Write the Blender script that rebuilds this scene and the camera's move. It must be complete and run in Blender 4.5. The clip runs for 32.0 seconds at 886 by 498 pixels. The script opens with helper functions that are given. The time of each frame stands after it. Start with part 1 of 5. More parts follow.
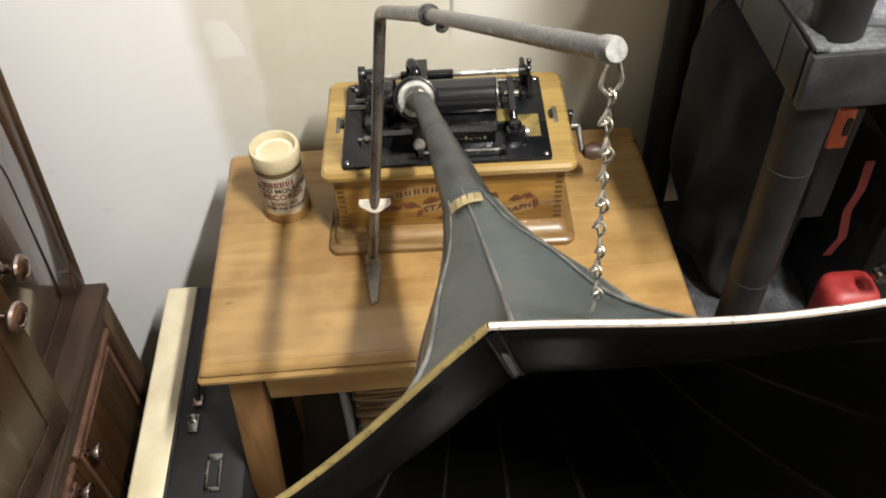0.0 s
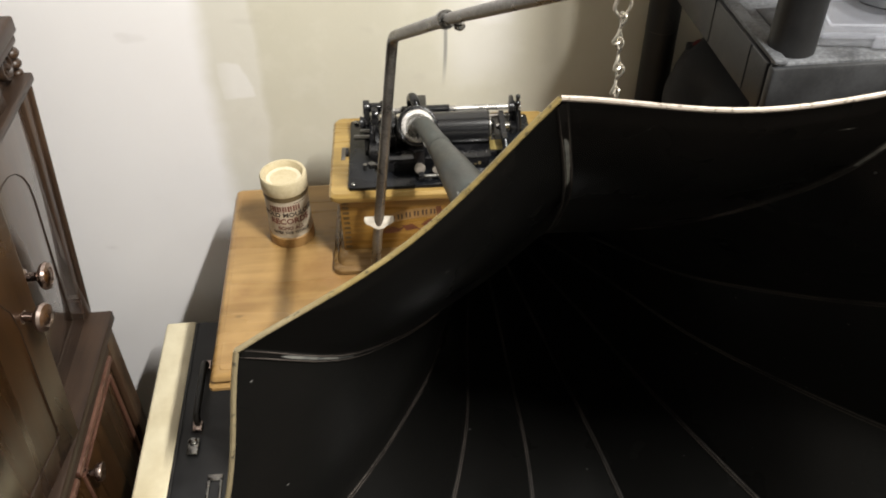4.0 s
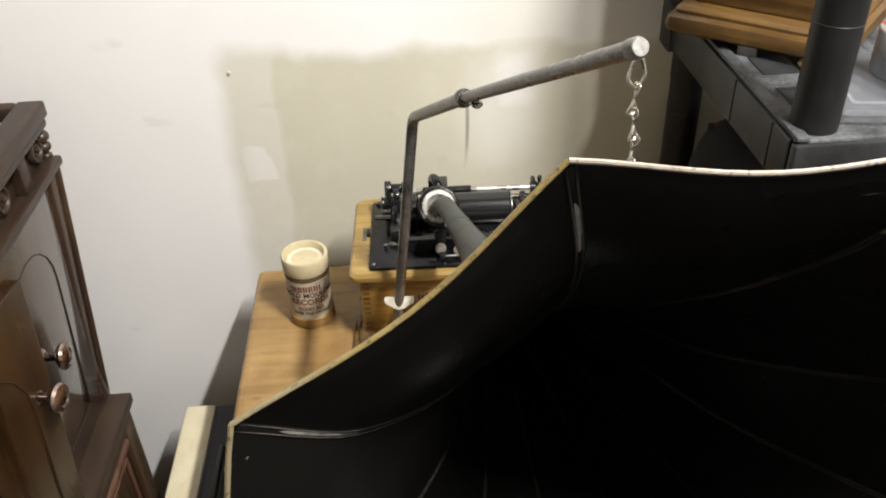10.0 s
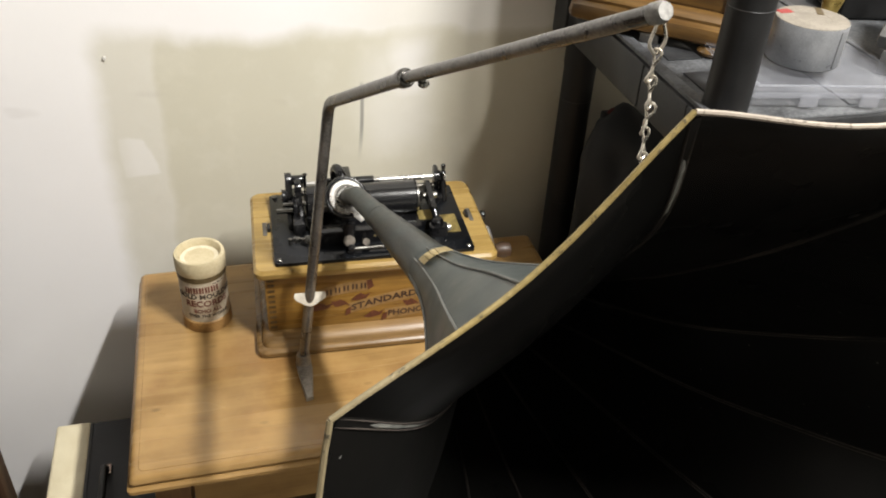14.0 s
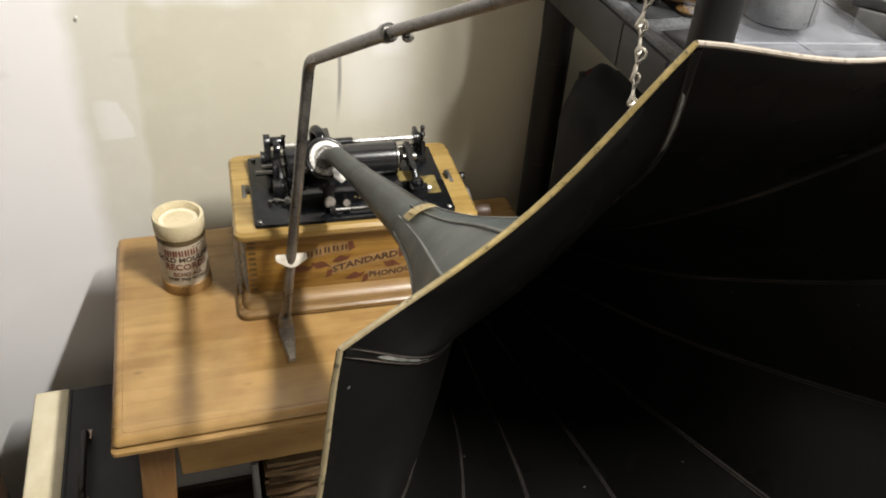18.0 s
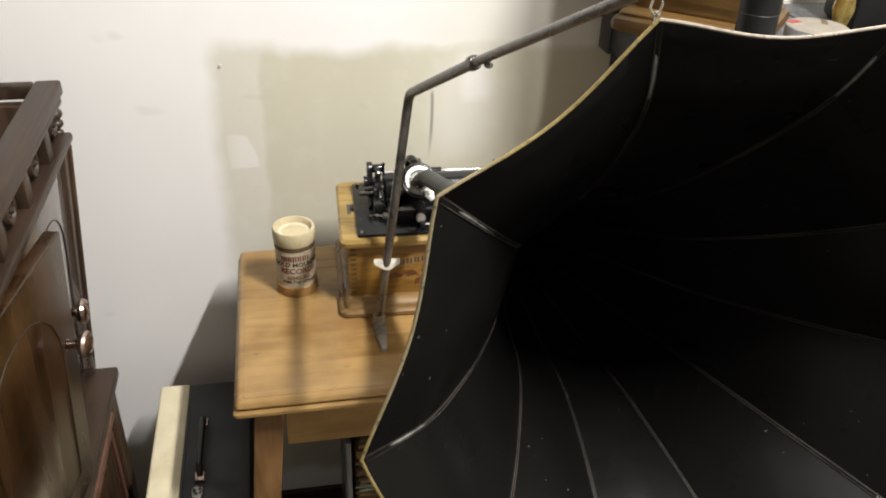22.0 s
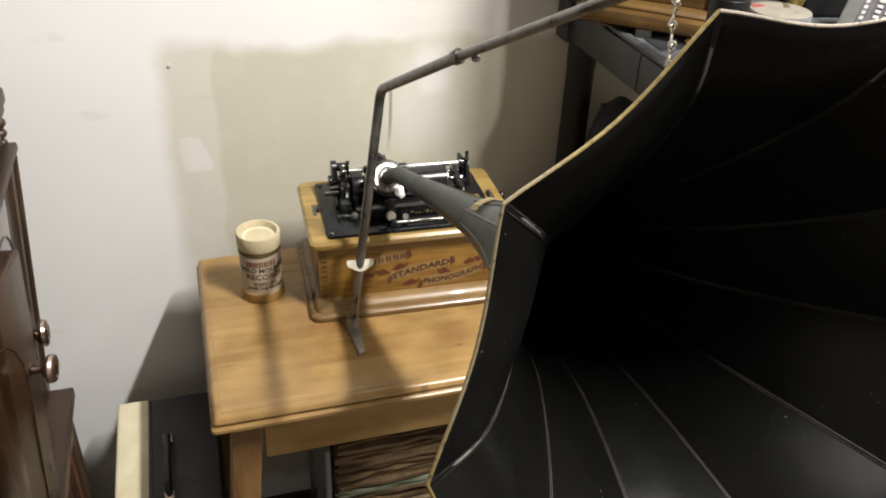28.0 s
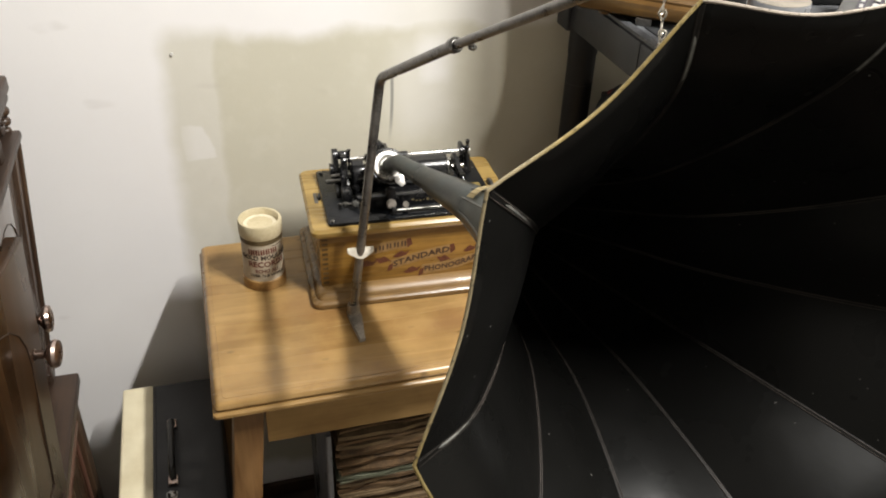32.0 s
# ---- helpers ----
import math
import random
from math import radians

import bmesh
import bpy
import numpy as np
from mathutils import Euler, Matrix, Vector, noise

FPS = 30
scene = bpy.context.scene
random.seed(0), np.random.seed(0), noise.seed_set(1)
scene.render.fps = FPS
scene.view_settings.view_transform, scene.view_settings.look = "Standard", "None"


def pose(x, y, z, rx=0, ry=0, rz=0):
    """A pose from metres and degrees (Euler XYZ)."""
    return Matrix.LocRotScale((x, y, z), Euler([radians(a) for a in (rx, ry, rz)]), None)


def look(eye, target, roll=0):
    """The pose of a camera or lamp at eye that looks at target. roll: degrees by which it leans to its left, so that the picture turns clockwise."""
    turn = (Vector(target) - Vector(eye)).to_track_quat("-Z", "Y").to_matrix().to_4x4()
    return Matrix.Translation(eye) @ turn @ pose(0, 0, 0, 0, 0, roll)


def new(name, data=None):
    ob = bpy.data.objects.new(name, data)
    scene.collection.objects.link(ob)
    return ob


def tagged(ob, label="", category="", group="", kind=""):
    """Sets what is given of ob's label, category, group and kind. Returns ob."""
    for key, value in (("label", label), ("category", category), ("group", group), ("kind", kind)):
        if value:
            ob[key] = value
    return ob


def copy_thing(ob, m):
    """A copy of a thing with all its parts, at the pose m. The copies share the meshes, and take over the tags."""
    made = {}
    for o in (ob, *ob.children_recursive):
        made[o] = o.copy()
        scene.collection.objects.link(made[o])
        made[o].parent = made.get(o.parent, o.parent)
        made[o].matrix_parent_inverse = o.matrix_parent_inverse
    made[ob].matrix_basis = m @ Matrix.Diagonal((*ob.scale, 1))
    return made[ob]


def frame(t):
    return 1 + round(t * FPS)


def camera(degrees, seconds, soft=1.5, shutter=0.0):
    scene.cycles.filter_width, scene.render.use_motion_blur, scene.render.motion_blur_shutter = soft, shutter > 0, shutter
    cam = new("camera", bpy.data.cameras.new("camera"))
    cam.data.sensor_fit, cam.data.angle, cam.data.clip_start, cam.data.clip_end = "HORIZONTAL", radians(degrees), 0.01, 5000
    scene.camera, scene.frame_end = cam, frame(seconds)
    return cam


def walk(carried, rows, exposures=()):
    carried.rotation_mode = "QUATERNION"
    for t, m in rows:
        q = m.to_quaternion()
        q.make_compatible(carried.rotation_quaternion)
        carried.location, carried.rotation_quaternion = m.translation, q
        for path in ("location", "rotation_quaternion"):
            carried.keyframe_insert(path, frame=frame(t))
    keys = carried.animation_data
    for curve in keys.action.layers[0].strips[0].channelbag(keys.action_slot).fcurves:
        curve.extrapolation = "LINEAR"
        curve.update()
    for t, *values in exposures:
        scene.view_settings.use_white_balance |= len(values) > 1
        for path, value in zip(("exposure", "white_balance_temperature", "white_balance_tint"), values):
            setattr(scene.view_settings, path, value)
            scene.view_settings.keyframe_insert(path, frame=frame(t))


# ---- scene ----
cam = camera(55.4, 32.0, soft=1.9)

PATH = [
    (0, (0.2922, -0.6057, 1.5904), (0.3259, 0.7425, 0.1130), -3.45),
    (0.5, (0.2290, -0.6529, 1.5831), (0.3188, 0.7389, 0.1495), -2.06),
    (1, (0.1777, -0.6639, 1.5852), (0.4495, 0.7177, 0.1650), 1.06),
    (1.5, (0.1730, -0.6888, 1.5828), (0.4174, 0.7415, 0.2062), 0.26),
    (2, (0.1904, -0.7196, 1.5805), (0.4072, 0.7402, 0.2305), 0.09),
    (2.5, (0.2097, -0.7305, 1.5746), (0.4141, 0.7632, 0.2595), 0.48),
    (4.5, (0.2438, -0.7370, 1.5738), (0.3535, 0.7652, 0.2590), -1.53),
    (5, (0.2481, -0.7359, 1.5729), (0.3473, 0.7852, 0.2789), -1.84),
    (5.5, (0.2496, -0.7325, 1.5735), (0.3416, 0.8418, 0.3425), -2.35),
    (6, (0.2501, -0.7290, 1.5701), (0.3708, 0.8574, 0.3590), -2.37),
    (6.5, (0.2490, -0.7288, 1.5630), (0.3519, 0.8721, 0.3686), -1.96),
    (7, (0.2398, -0.7256, 1.5680), (0.3469, 0.8808, 0.3823), -1.86),
    (7.5, (0.2364, -0.7302, 1.5653), (0.3446, 0.8912, 0.3988), -1.42),
    (8, (0.2380, -0.7317, 1.5646), (0.3423, 0.8956, 0.4054), -1.59),
    (8.5, (0.2357, -0.7319, 1.5635), (0.3355, 0.8976, 0.4085), -1.78),
    (9, (0.2383, -0.7300, 1.5635), (0.3417, 0.9016, 0.4106), -1.66),
    (9.5, (0.2423, -0.7304, 1.5629), (0.3365, 0.9052, 0.4158), -1.90),
    (10, (0.2473, -0.7318, 1.5604), (0.3273, 0.8987, 0.4050), -2.23),
    (10.5, (0.2492, -0.7287, 1.5538), (0.3210, 0.8986, 0.3924), -1.81),
    (11, (0.2510, -0.7316, 1.5512), (0.3807, 0.9046, 0.4097), -0.29),
    (11.5, (0.2468, -0.7367, 1.5458), (0.3888, 0.9400, 0.4656), -0.40),
    (12, (0.2335, -0.7348, 1.5444), (0.3979, 0.9204, 0.4335), -0.12),
    (12.5, (0.2019, -0.7182, 1.5421), (0.4713, 0.9126, 0.4159), 0.99),
    (13, (0.1733, -0.7056, 1.5367), (0.5656, 0.8798, 0.3833), 2.50),
    (13.5, (0.1602, -0.6989, 1.5340), (0.6055, 0.8804, 0.3905), 2.99),
    (14, (0.1542, -0.6993, 1.5323), (0.6114, 0.8699, 0.3806), 3.48),
    (14.5, (0.1474, -0.7008, 1.5312), (0.5824, 0.8653, 0.3662), 3.28),
    (16.5, (0.1289, -0.6777, 1.5247), (0.6155, 0.8537, 0.3336), 2.96),
    (17, (0.1230, -0.6662, 1.5256), (0.6325, 0.8770, 0.3592), 2.95),
    (17.5, (0.1297, -0.6662, 1.5192), (0.6537, 0.8624, 0.3413), 3.27),
    (18, (0.1409, -0.7064, 1.5227), (0.6538, 0.8056, 0.3182), 4.45),
    (18.5, (0.1219, -0.7517, 1.5341), (0.5435, 0.7960, 0.3395), 3.08),
    (19, (0.1109, -0.8019, 1.5425), (0.4992, 0.7792, 0.3807), 2.92),
    (19.5, (0.0977, -0.8561, 1.5411), (0.4654, 0.7433, 0.3990), 2.83),
    (20, (0.0936, -0.8772, 1.5458), (0.4397, 0.7415, 0.4232), 2.34),
    (20.5, (0.0896, -0.8939, 1.5470), (0.4221, 0.7524, 0.4609), 1.76),
    (21, (0.0907, -0.9047, 1.5503), (0.4204, 0.7562, 0.4856), 1.58),
    (21.5, (0.1006, -0.9100, 1.5485), (0.4300, 0.7567, 0.4940), 1.54),
    (22, (0.0975, -0.9082, 1.5487), (0.4386, 0.7522, 0.4873), 2.00),
    (22.5, (0.0904, -0.9026, 1.5505), (0.4416, 0.7644, 0.5024), 2.42),
    (23, (0.0903, -0.9009, 1.5503), (0.4316, 0.7575, 0.4856), 2.65),
    (23.5, (0.0644, -0.8827, 1.5521), (0.4706, 0.7503, 0.4709), 3.09),
    (24, (0.0334, -0.8705, 1.5499), (0.5825, 0.7187, 0.4673), 4.63),
    (24.5, (0.0146, -0.8640, 1.5476), (0.5827, 0.7025, 0.4406), 5.15),
    (25, (0.0228, -0.8666, 1.5454), (0.5609, 0.7364, 0.4779), 4.57),
    (25.5, (0.0233, -0.8704, 1.5450), (0.5338, 0.7338, 0.4660), 3.74),
    (27.5, (0.0263, -0.8654, 1.5430), (0.5510, 0.7404, 0.4717), 3.02),
    (28, (0.0284, -0.8628, 1.5421), (0.5467, 0.7416, 0.4659), 2.56),
    (28.5, (0.0248, -0.8677, 1.5448), (0.5580, 0.7343, 0.4735), 2.45),
    (29, (0.0349, -0.8722, 1.5468), (0.5669, 0.7335, 0.4800), 2.47),
    (29.5, (0.0390, -0.8741, 1.5488), (0.5538, 0.7414, 0.4884), 2.60),
    (30, (0.0442, -0.8739, 1.5468), (0.5246, 0.7543, 0.4897), 2.03),
    (30.5, (0.0437, -0.8724, 1.5470), (0.5147, 0.7607, 0.4921), 1.64),
    (31, (0.0441, -0.8759, 1.5483), (0.5318, 0.7520, 0.4934), 1.74),
    (31.5, (0.0374, -0.8790, 1.5492), (0.5372, 0.7310, 0.4740), 2.53),
    (32, (0.0378, -0.8741, 1.5461), (0.5345, 0.7219, 0.4464), 2.32),
]
EXPOSURES = [(0.0, 0.20), (2.0, 0.15), (7.0, 0.10), (9.0, 0.05), (14.0, 0.03), (17.0, 0.06), (19.0, 0.12), (21.0, 0.03), (25.0, 0.01), (32.0, -0.02)]
walk(cam, [(t, look(eye, target, roll)) for t, eye, target, roll in PATH], EXPOSURES)

# ---- world and lamps ----
world = bpy.data.worlds.new("world")
scene.world = world
world.use_nodes = True
world.node_tree.nodes["Background"].inputs[0].default_value = (0.9, 0.95, 1.0, 1)
world.node_tree.nodes["Background"].inputs[1].default_value = 0.02


def area_lamp(name, place, target, sx, sy, watts, colour):
    data = bpy.data.lights.new(name, "AREA")
    data.shape, data.size, data.size_y, data.energy, data.color = "RECTANGLE", sx, sy, watts, colour
    ob = new(name, data)
    ob.matrix_world = look(place, target)
    return ob


area_lamp("ceiling_lamp_light", (0.952, -0.776, 2.675), (0.952, -0.775, 0.0), 0.06, 0.58, 90, (1.0, 0.975, 0.925))
area_lamp("side_lamp_light", (1.639, -0.79, 2.675), (1.639, -0.789, 0.0), 0.06, 0.58, 14, (1.0, 0.975, 0.925))


# ---- small node helpers ----
class Nodes:
    """A short way to write a node tree."""

    def __init__(self, name):
        self.mat = bpy.data.materials.new(name)
        self.mat.use_nodes = True
        self.tree = self.mat.node_tree
        self.bsdf = self.tree.nodes["Principled BSDF"]

    def add(self, kind, **props):
        node = self.tree.nodes.new(kind)
        for key, value in props.items():
            setattr(node, key, value)
        return node

    def feed(self, socket, value):
        if isinstance(value, bpy.types.NodeSocket):
            self.tree.links.new(value, socket)
        elif isinstance(value, (tuple, list)) and len(value) == 3 and socket.type == "RGBA":
            socket.default_value = (*value, 1)
        else:
            socket.default_value = value

    def coords(self, stretch=(1, 1, 1), turn=(0, 0, 0)):
        tc = self.add("ShaderNodeTexCoord")
        mp = self.add("ShaderNodeMapping")
        self.feed(mp.inputs["Vector"], tc.outputs["Object"])
        mp.inputs["Scale"].default_value = stretch
        mp.inputs["Rotation"].default_value = turn
        return mp.outputs[0]

    def noise(self, vec, scale, detail=4, rough=0.55, distort=0.0):
        n = self.add("ShaderNodeTexNoise")
        self.feed(n.inputs["Vector"], vec)
        n.inputs["Scale"].default_value, n.inputs["Detail"].default_value = scale, detail
        n.inputs["Roughness"].default_value, n.inputs["Distortion"].default_value = rough, distort
        return n.outputs["Fac"]

    def ramp(self, fac, lo, hi, a=0.0, b=1.0):
        n = self.add("ShaderNodeMapRange", interpolation_type="SMOOTHSTEP")
        for i, v in enumerate((fac, lo, hi, a, b)):
            self.feed(n.inputs[i], v)
        return n.outputs[0]

    def mix(self, fac, a, b):
        n = self.add("ShaderNodeMix", data_type="RGBA")
        self.feed(n.inputs[0], fac), self.feed(n.inputs[6], a), self.feed(n.inputs[7], b)
        return n.outputs[2]

    def math(self, op, a, b=0.0):
        n = self.add("ShaderNodeMath", operation=op)
        self.feed(n.inputs[0], a), self.feed(n.inputs[1], b)
        return n.outputs[0]

    def bump(self, height, strength, distance=0.001):
        n = self.add("ShaderNodeBump")
        self.feed(n.inputs["Height"], height)
        n.inputs["Strength"].default_value, n.inputs["Distance"].default_value = strength, distance
        self.feed(self.bsdf.inputs["Normal"], n.outputs[0])

    def set(self, colour=None, rough=None, metal=None, coat=None, spec=None, emit=None):
        for key, value in (("Base Color", colour), ("Roughness", rough), ("Metallic", metal), ("Coat Weight", coat), ("Specular IOR Level", spec)):
            if value is not None:
                self.feed(self.bsdf.inputs[key], value)
        return self.mat


def surface(name, dark, light, rough=0.5, metal=0.0, scale=30.0, fine=300.0, bump=0.15, coat=0.0, rough_var=0.12, stretch=(1, 1, 1), spec=0.5):
    """A worn surface: blotches and fine grain between two colours."""
    n = Nodes(name)
    v = n.coords(stretch)
    big, small = n.noise(v, scale, 5), n.noise(v, fine, 3)
    f = n.ramp(n.math("ADD", n.math("MULTIPLY", big, 0.7), n.math("MULTIPLY", small, 0.3)), 0.36, 0.64)
    n.bump(n.math("ADD", small, n.math("MULTIPLY", big, 0.6)), bump, 0.0006)
    return n.set(n.mix(f, dark, light), n.ramp(big, 0.3, 0.7, rough - rough_var, rough + rough_var), metal, coat, spec)


def wood(name, dark, light, rough=0.35, along="x", scale=1.0, stain=None, coat=0.0, knots=0.0, bump=0.1, flecks=0.0, spec=0.5):
    """Wood with streaks along one axis, broad figure and, if wanted, stains."""
    n = Nodes(name)
    s = {"x": (1.2, 16, 16), "y": (16, 1.2, 16), "z": (16, 16, 1.2)}[along]
    v = n.coords(tuple(a * scale for a in s))
    broad = n.noise(v, 1.6, 4, 0.5, 1.0)
    streak = n.noise(v, 8.0, 6, 0.65, 0.4)
    f = n.ramp(n.math("ADD", n.math("MULTIPLY", broad, 0.6), n.math("MULTIPLY", streak, 0.5)), 0.38, 0.74)
    colour = n.mix(f, dark, light)
    plain = n.coords()
    if stain:
        patch = n.ramp(n.noise(plain, 9.0, 3, 0.5), 0.48, 0.72)
        colour = n.mix(n.math("MULTIPLY", patch, 0.65), colour, stain)
    if knots:
        vor = n.add("ShaderNodeTexVoronoi", feature="F1", voronoi_dimensions="2D")
        n.feed(vor.inputs["Vector"], n.coords({"x": (2.5, 5, 5), "y": (5, 2.5, 5), "z": (5, 5, 2.5)}[along]))
        vor.inputs["Scale"].default_value = 2.2
        spot = n.ramp(vor.outputs["Distance"], 0.012, 0.045, knots * 0.7, 0.0)
        colour = n.mix(spot, colour, tuple(c * 0.35 for c in dark))
    if flecks:
        tick = n.ramp(n.noise(n.coords({"x": (1, 3.5, 3.5), "y": (3.5, 1, 3.5), "z": (3.5, 3.5, 1)}[along]), 70.0, 2, 0.5), 0.70, 0.78, 0.0, flecks * 0.5)
        colour = n.mix(tick, colour, tuple(c * 0.5 for c in dark))
        cloud = n.ramp(n.noise(plain, 16.0, 4, 0.6), 0.35, 0.7, 0.0, flecks * 0.45)
        colour = n.mix(cloud, colour, tuple(min(1, c * 1.18) for c in light))
    n.bump(streak, bump, 0.0005)
    return n.set(colour, n.ramp(broad, 0.3, 0.7, rough - 0.08, rough + 0.1), 0.0, coat, spec)


def flat(name, colour, rough=0.5, metal=0.0, coat=0.0):
    return surface(name, tuple(c * 0.82 for c in colour), tuple(min(1, c * 1.12) for c in colour), rough, metal, 60, 500, 0.06, coat, 0.08)


# ---- materials ----
M = {}
M["pine"] = wood("table_pine", (0.215, 0.122, 0.040), (0.375, 0.235, 0.092), 0.30, "x", 0.55, (0.215, 0.110, 0.040), 0.05, 0.9, flecks=1.0)
# redder pine for the legs, darkened so the tabletop's shade is in the colour
M["pine_leg_shaded"] = wood("shaded_table_leg_pine", (0.15, 0.075, 0.027), (0.24, 0.13, 0.050), 0.42, "z", 1.0, None, 0.1, 0.5)
M["oak"] = wood("case_oak", (0.135, 0.064, 0.011), (0.30, 0.165, 0.036), 0.3, "x", 1.6, (0.12, 0.055, 0.012), 0.2, 0.0, 0.2, 0.5)
M["oak_lid"] = wood("lid_oak", (0.25, 0.158, 0.046), (0.39, 0.262, 0.084), 0.3, "x", 1.4, None, 0.25, 0.0, 0.15)
M["oak_worn"] = wood("base_oak", (0.085, 0.045, 0.014), (0.235, 0.140, 0.052), 0.30, "x", 1.4, (0.12, 0.060, 0.018), 0.15, 0.0, 0.3, 0.4)
M["oak_shelf"] = wood("shelf_case_oak", (0.058, 0.028, 0.007), (0.155, 0.084, 0.021), 0.42, "x", 1.2, (0.062, 0.030, 0.008), 0.10, 0.0, 0.2, 0.8)
M["walnut"] = wood("walnut_dark", (0.022, 0.012, 0.007), (0.062, 0.034, 0.019), 0.38, "z", 0.8, (0.07, 0.04, 0.022), 0.12, flecks=0.3)
M["walnut_y"] = wood("walnut_rail", (0.014, 0.0075, 0.0045), (0.044, 0.025, 0.015), 0.44, "y", 0.9, (0.050, 0.028, 0.017), 0.0, flecks=0.4, spec=0.4)
M["walnut_door"] = wood("walnut_door_veneer", (0.010, 0.005, 0.0018), (0.040, 0.018, 0.006), 0.24, "z", 0.45, (0.046, 0.021, 0.007), 0.0, spec=0.5)
# same veneer as walnut_door; the added coat supplies the far door's sheen
M["walnut_door_sheen"] = wood("walnut_sheen_veneer", (0.010, 0.005, 0.0018), (0.040, 0.018, 0.006), 0.26, "z", 0.45, (0.046, 0.021, 0.007), 0.9, spec=0.6)
M["inlay"] = flat("door_inlay_line", (0.022, 0.012, 0.007), 0.5)
M["knob"] = surface("worn_copper_knob", (0.24, 0.17, 0.14), (0.46, 0.37, 0.33), 0.28, 1.0, 40, 300, 0.1)
M["japan"] = surface("black_japanned_iron", (0.0035, 0.0035, 0.004), (0.009, 0.009, 0.010), 0.22, 0.0, 40, 400, 0.08, 0.05, spec=0.45)
M["plate_black"] = surface("bed_plate_black", (0.003, 0.0035, 0.0045), (0.007, 0.008, 0.010), 0.24, 0.0, 18, 400, 0.06, 0.0, spec=0.35)
M["nickel"] = surface("nickel_plate", (0.15, 0.145, 0.135), (0.33, 0.32, 0.30), 0.24, 1.0, 40, 400, 0.08)
M["nickel_bright"] = surface("bright_nickel_plate", (0.36, 0.345, 0.325), (0.58, 0.56, 0.53), 0.28, 0.75, 40, 400, 0.08)
M["steel_dull"] = surface("dull_steel_tube", (0.105, 0.10, 0.094), (0.25, 0.24, 0.225), 0.36, 0.85, 26, 380, 0.3, 0.0, 0.15)
M["steel_end"] = surface("bright_tube_end", (0.11, 0.107, 0.10), (0.27, 0.262, 0.25), 0.5, 0.4, 60, 400, 0.6)
M["iron_foot"] = surface("worn_iron_foot", (0.16, 0.14, 0.12), (0.34, 0.31, 0.27), 0.45, 0.7, 50, 400, 0.4)
M["bracket"] = surface("cream_metal_bracket", (0.55, 0.50, 0.42), (0.72, 0.67, 0.58), 0.45, 0.2, 60, 300, 0.1)
M["chain"] = surface("zinc_chain", (0.45, 0.42, 0.37), (0.75, 0.70, 0.62), 0.3, 1.0, 90, 500, 0.1)
M["brass"] = surface("brass_tag", (0.40, 0.29, 0.08), (0.62, 0.46, 0.16), 0.35, 0.8, 60, 400, 0.1)
M["wax"] = surface("cylinder_black_wax", (0.006, 0.006, 0.0065), (0.014, 0.014, 0.015), 0.2, 0.0, 60, 900, 0.05, 0.15, 0.05, (1, 40, 40))
M["end_grain"] = surface("dark_end_grain", (0.045, 0.024, 0.007), (0.10, 0.055, 0.016), 0.5, 0.0, 120, 600, 0.1)
M["decal_red"] = surface("decal_maroon", (0.065, 0.018, 0.010), (0.12, 0.038, 0.018), 0.45, 0.0, 220, 700, 0.02)
M["decal_tan"] = surface("decal_tan_ribbon", (0.20, 0.115, 0.042), (0.28, 0.165, 0.062), 0.45, 0.0, 160, 600, 0.02)
M["decal_dark"] = flat("decal_lettering", (0.045, 0.022, 0.014), 0.5)
M["gold_ink"] = flat("gilt_script", (0.12, 0.09, 0.042), 0.5)
M["card_cream"] = surface("cream_cardboard", (0.45, 0.38, 0.235), (0.56, 0.485, 0.325), 0.7, 0.0, 22, 300, 0.15)
M["card_pale"] = surface("pale_paper_disc", (0.56, 0.50, 0.36), (0.68, 0.625, 0.48), 0.7, 0.0, 40, 300, 0.2)
M["card_label"] = surface("aged_paper_label", (0.36, 0.305, 0.225), (0.52, 0.455, 0.355), 0.7, 0.0, 30, 300, 0.1)
M["card_band"] = surface("olive_card_band", (0.055, 0.038, 0.016), (0.10, 0.07, 0.03), 0.55, 0.0, 40, 300, 0.1)
M["card_gilt"] = surface("bronze_card_foot", (0.22, 0.12, 0.04), (0.40, 0.24, 0.09), 0.45, 0.2, 40, 300, 0.1)
M["ink_red"] = flat("label_red_ink", (0.135, 0.042, 0.028), 0.6)
M["ink_black"] = flat("label_black_ink", (0.045, 0.03, 0.022), 0.6)
M["shelf_plastic"] = surface("grey_shelf_plastic", (0.013, 0.0135, 0.0145), (0.029, 0.030, 0.032), 0.45, 0.0, 14, 260, 0.25, spec=0.35)
M["shelf_dusty"] = surface("dusty_shelf_top", (0.026, 0.027, 0.030), (0.125, 0.13, 0.138), 0.6, 0.0, 16, 240, 0.3, 0.0, 0.15)
M["post_plastic"] = surface("black_post_plastic", (0.008, 0.008, 0.0085), (0.013, 0.013, 0.0135), 0.52, 0.0, 20, 300, 0.08, 0.0, 0.04, spec=0.3)
M["duct"] = surface("silver_duct_tape", (0.15, 0.155, 0.165), (0.215, 0.22, 0.23), 0.38, 0.2, 30, 500, 0.1)
M["card_core"] = surface("tape_card_core", (0.165, 0.145, 0.118), (0.24, 0.215, 0.18), 0.75, 0.0, 40, 300, 0.15)
M["red"] = flat("red_plastic", (0.24, 0.02, 0.018), 0.5)
M["strap_red"] = flat("dark_red_webbing", (0.11, 0.012, 0.010), 0.7)
M["orange"] = flat("orange_red_plastic", (0.42, 0.075, 0.03), 0.5)
M["cloth"] = surface("black_cloth", (0.004, 0.004, 0.0042), (0.013, 0.013, 0.0135), 0.85, 0.0, 12, 700, 0.5, 0.0, 0.08)
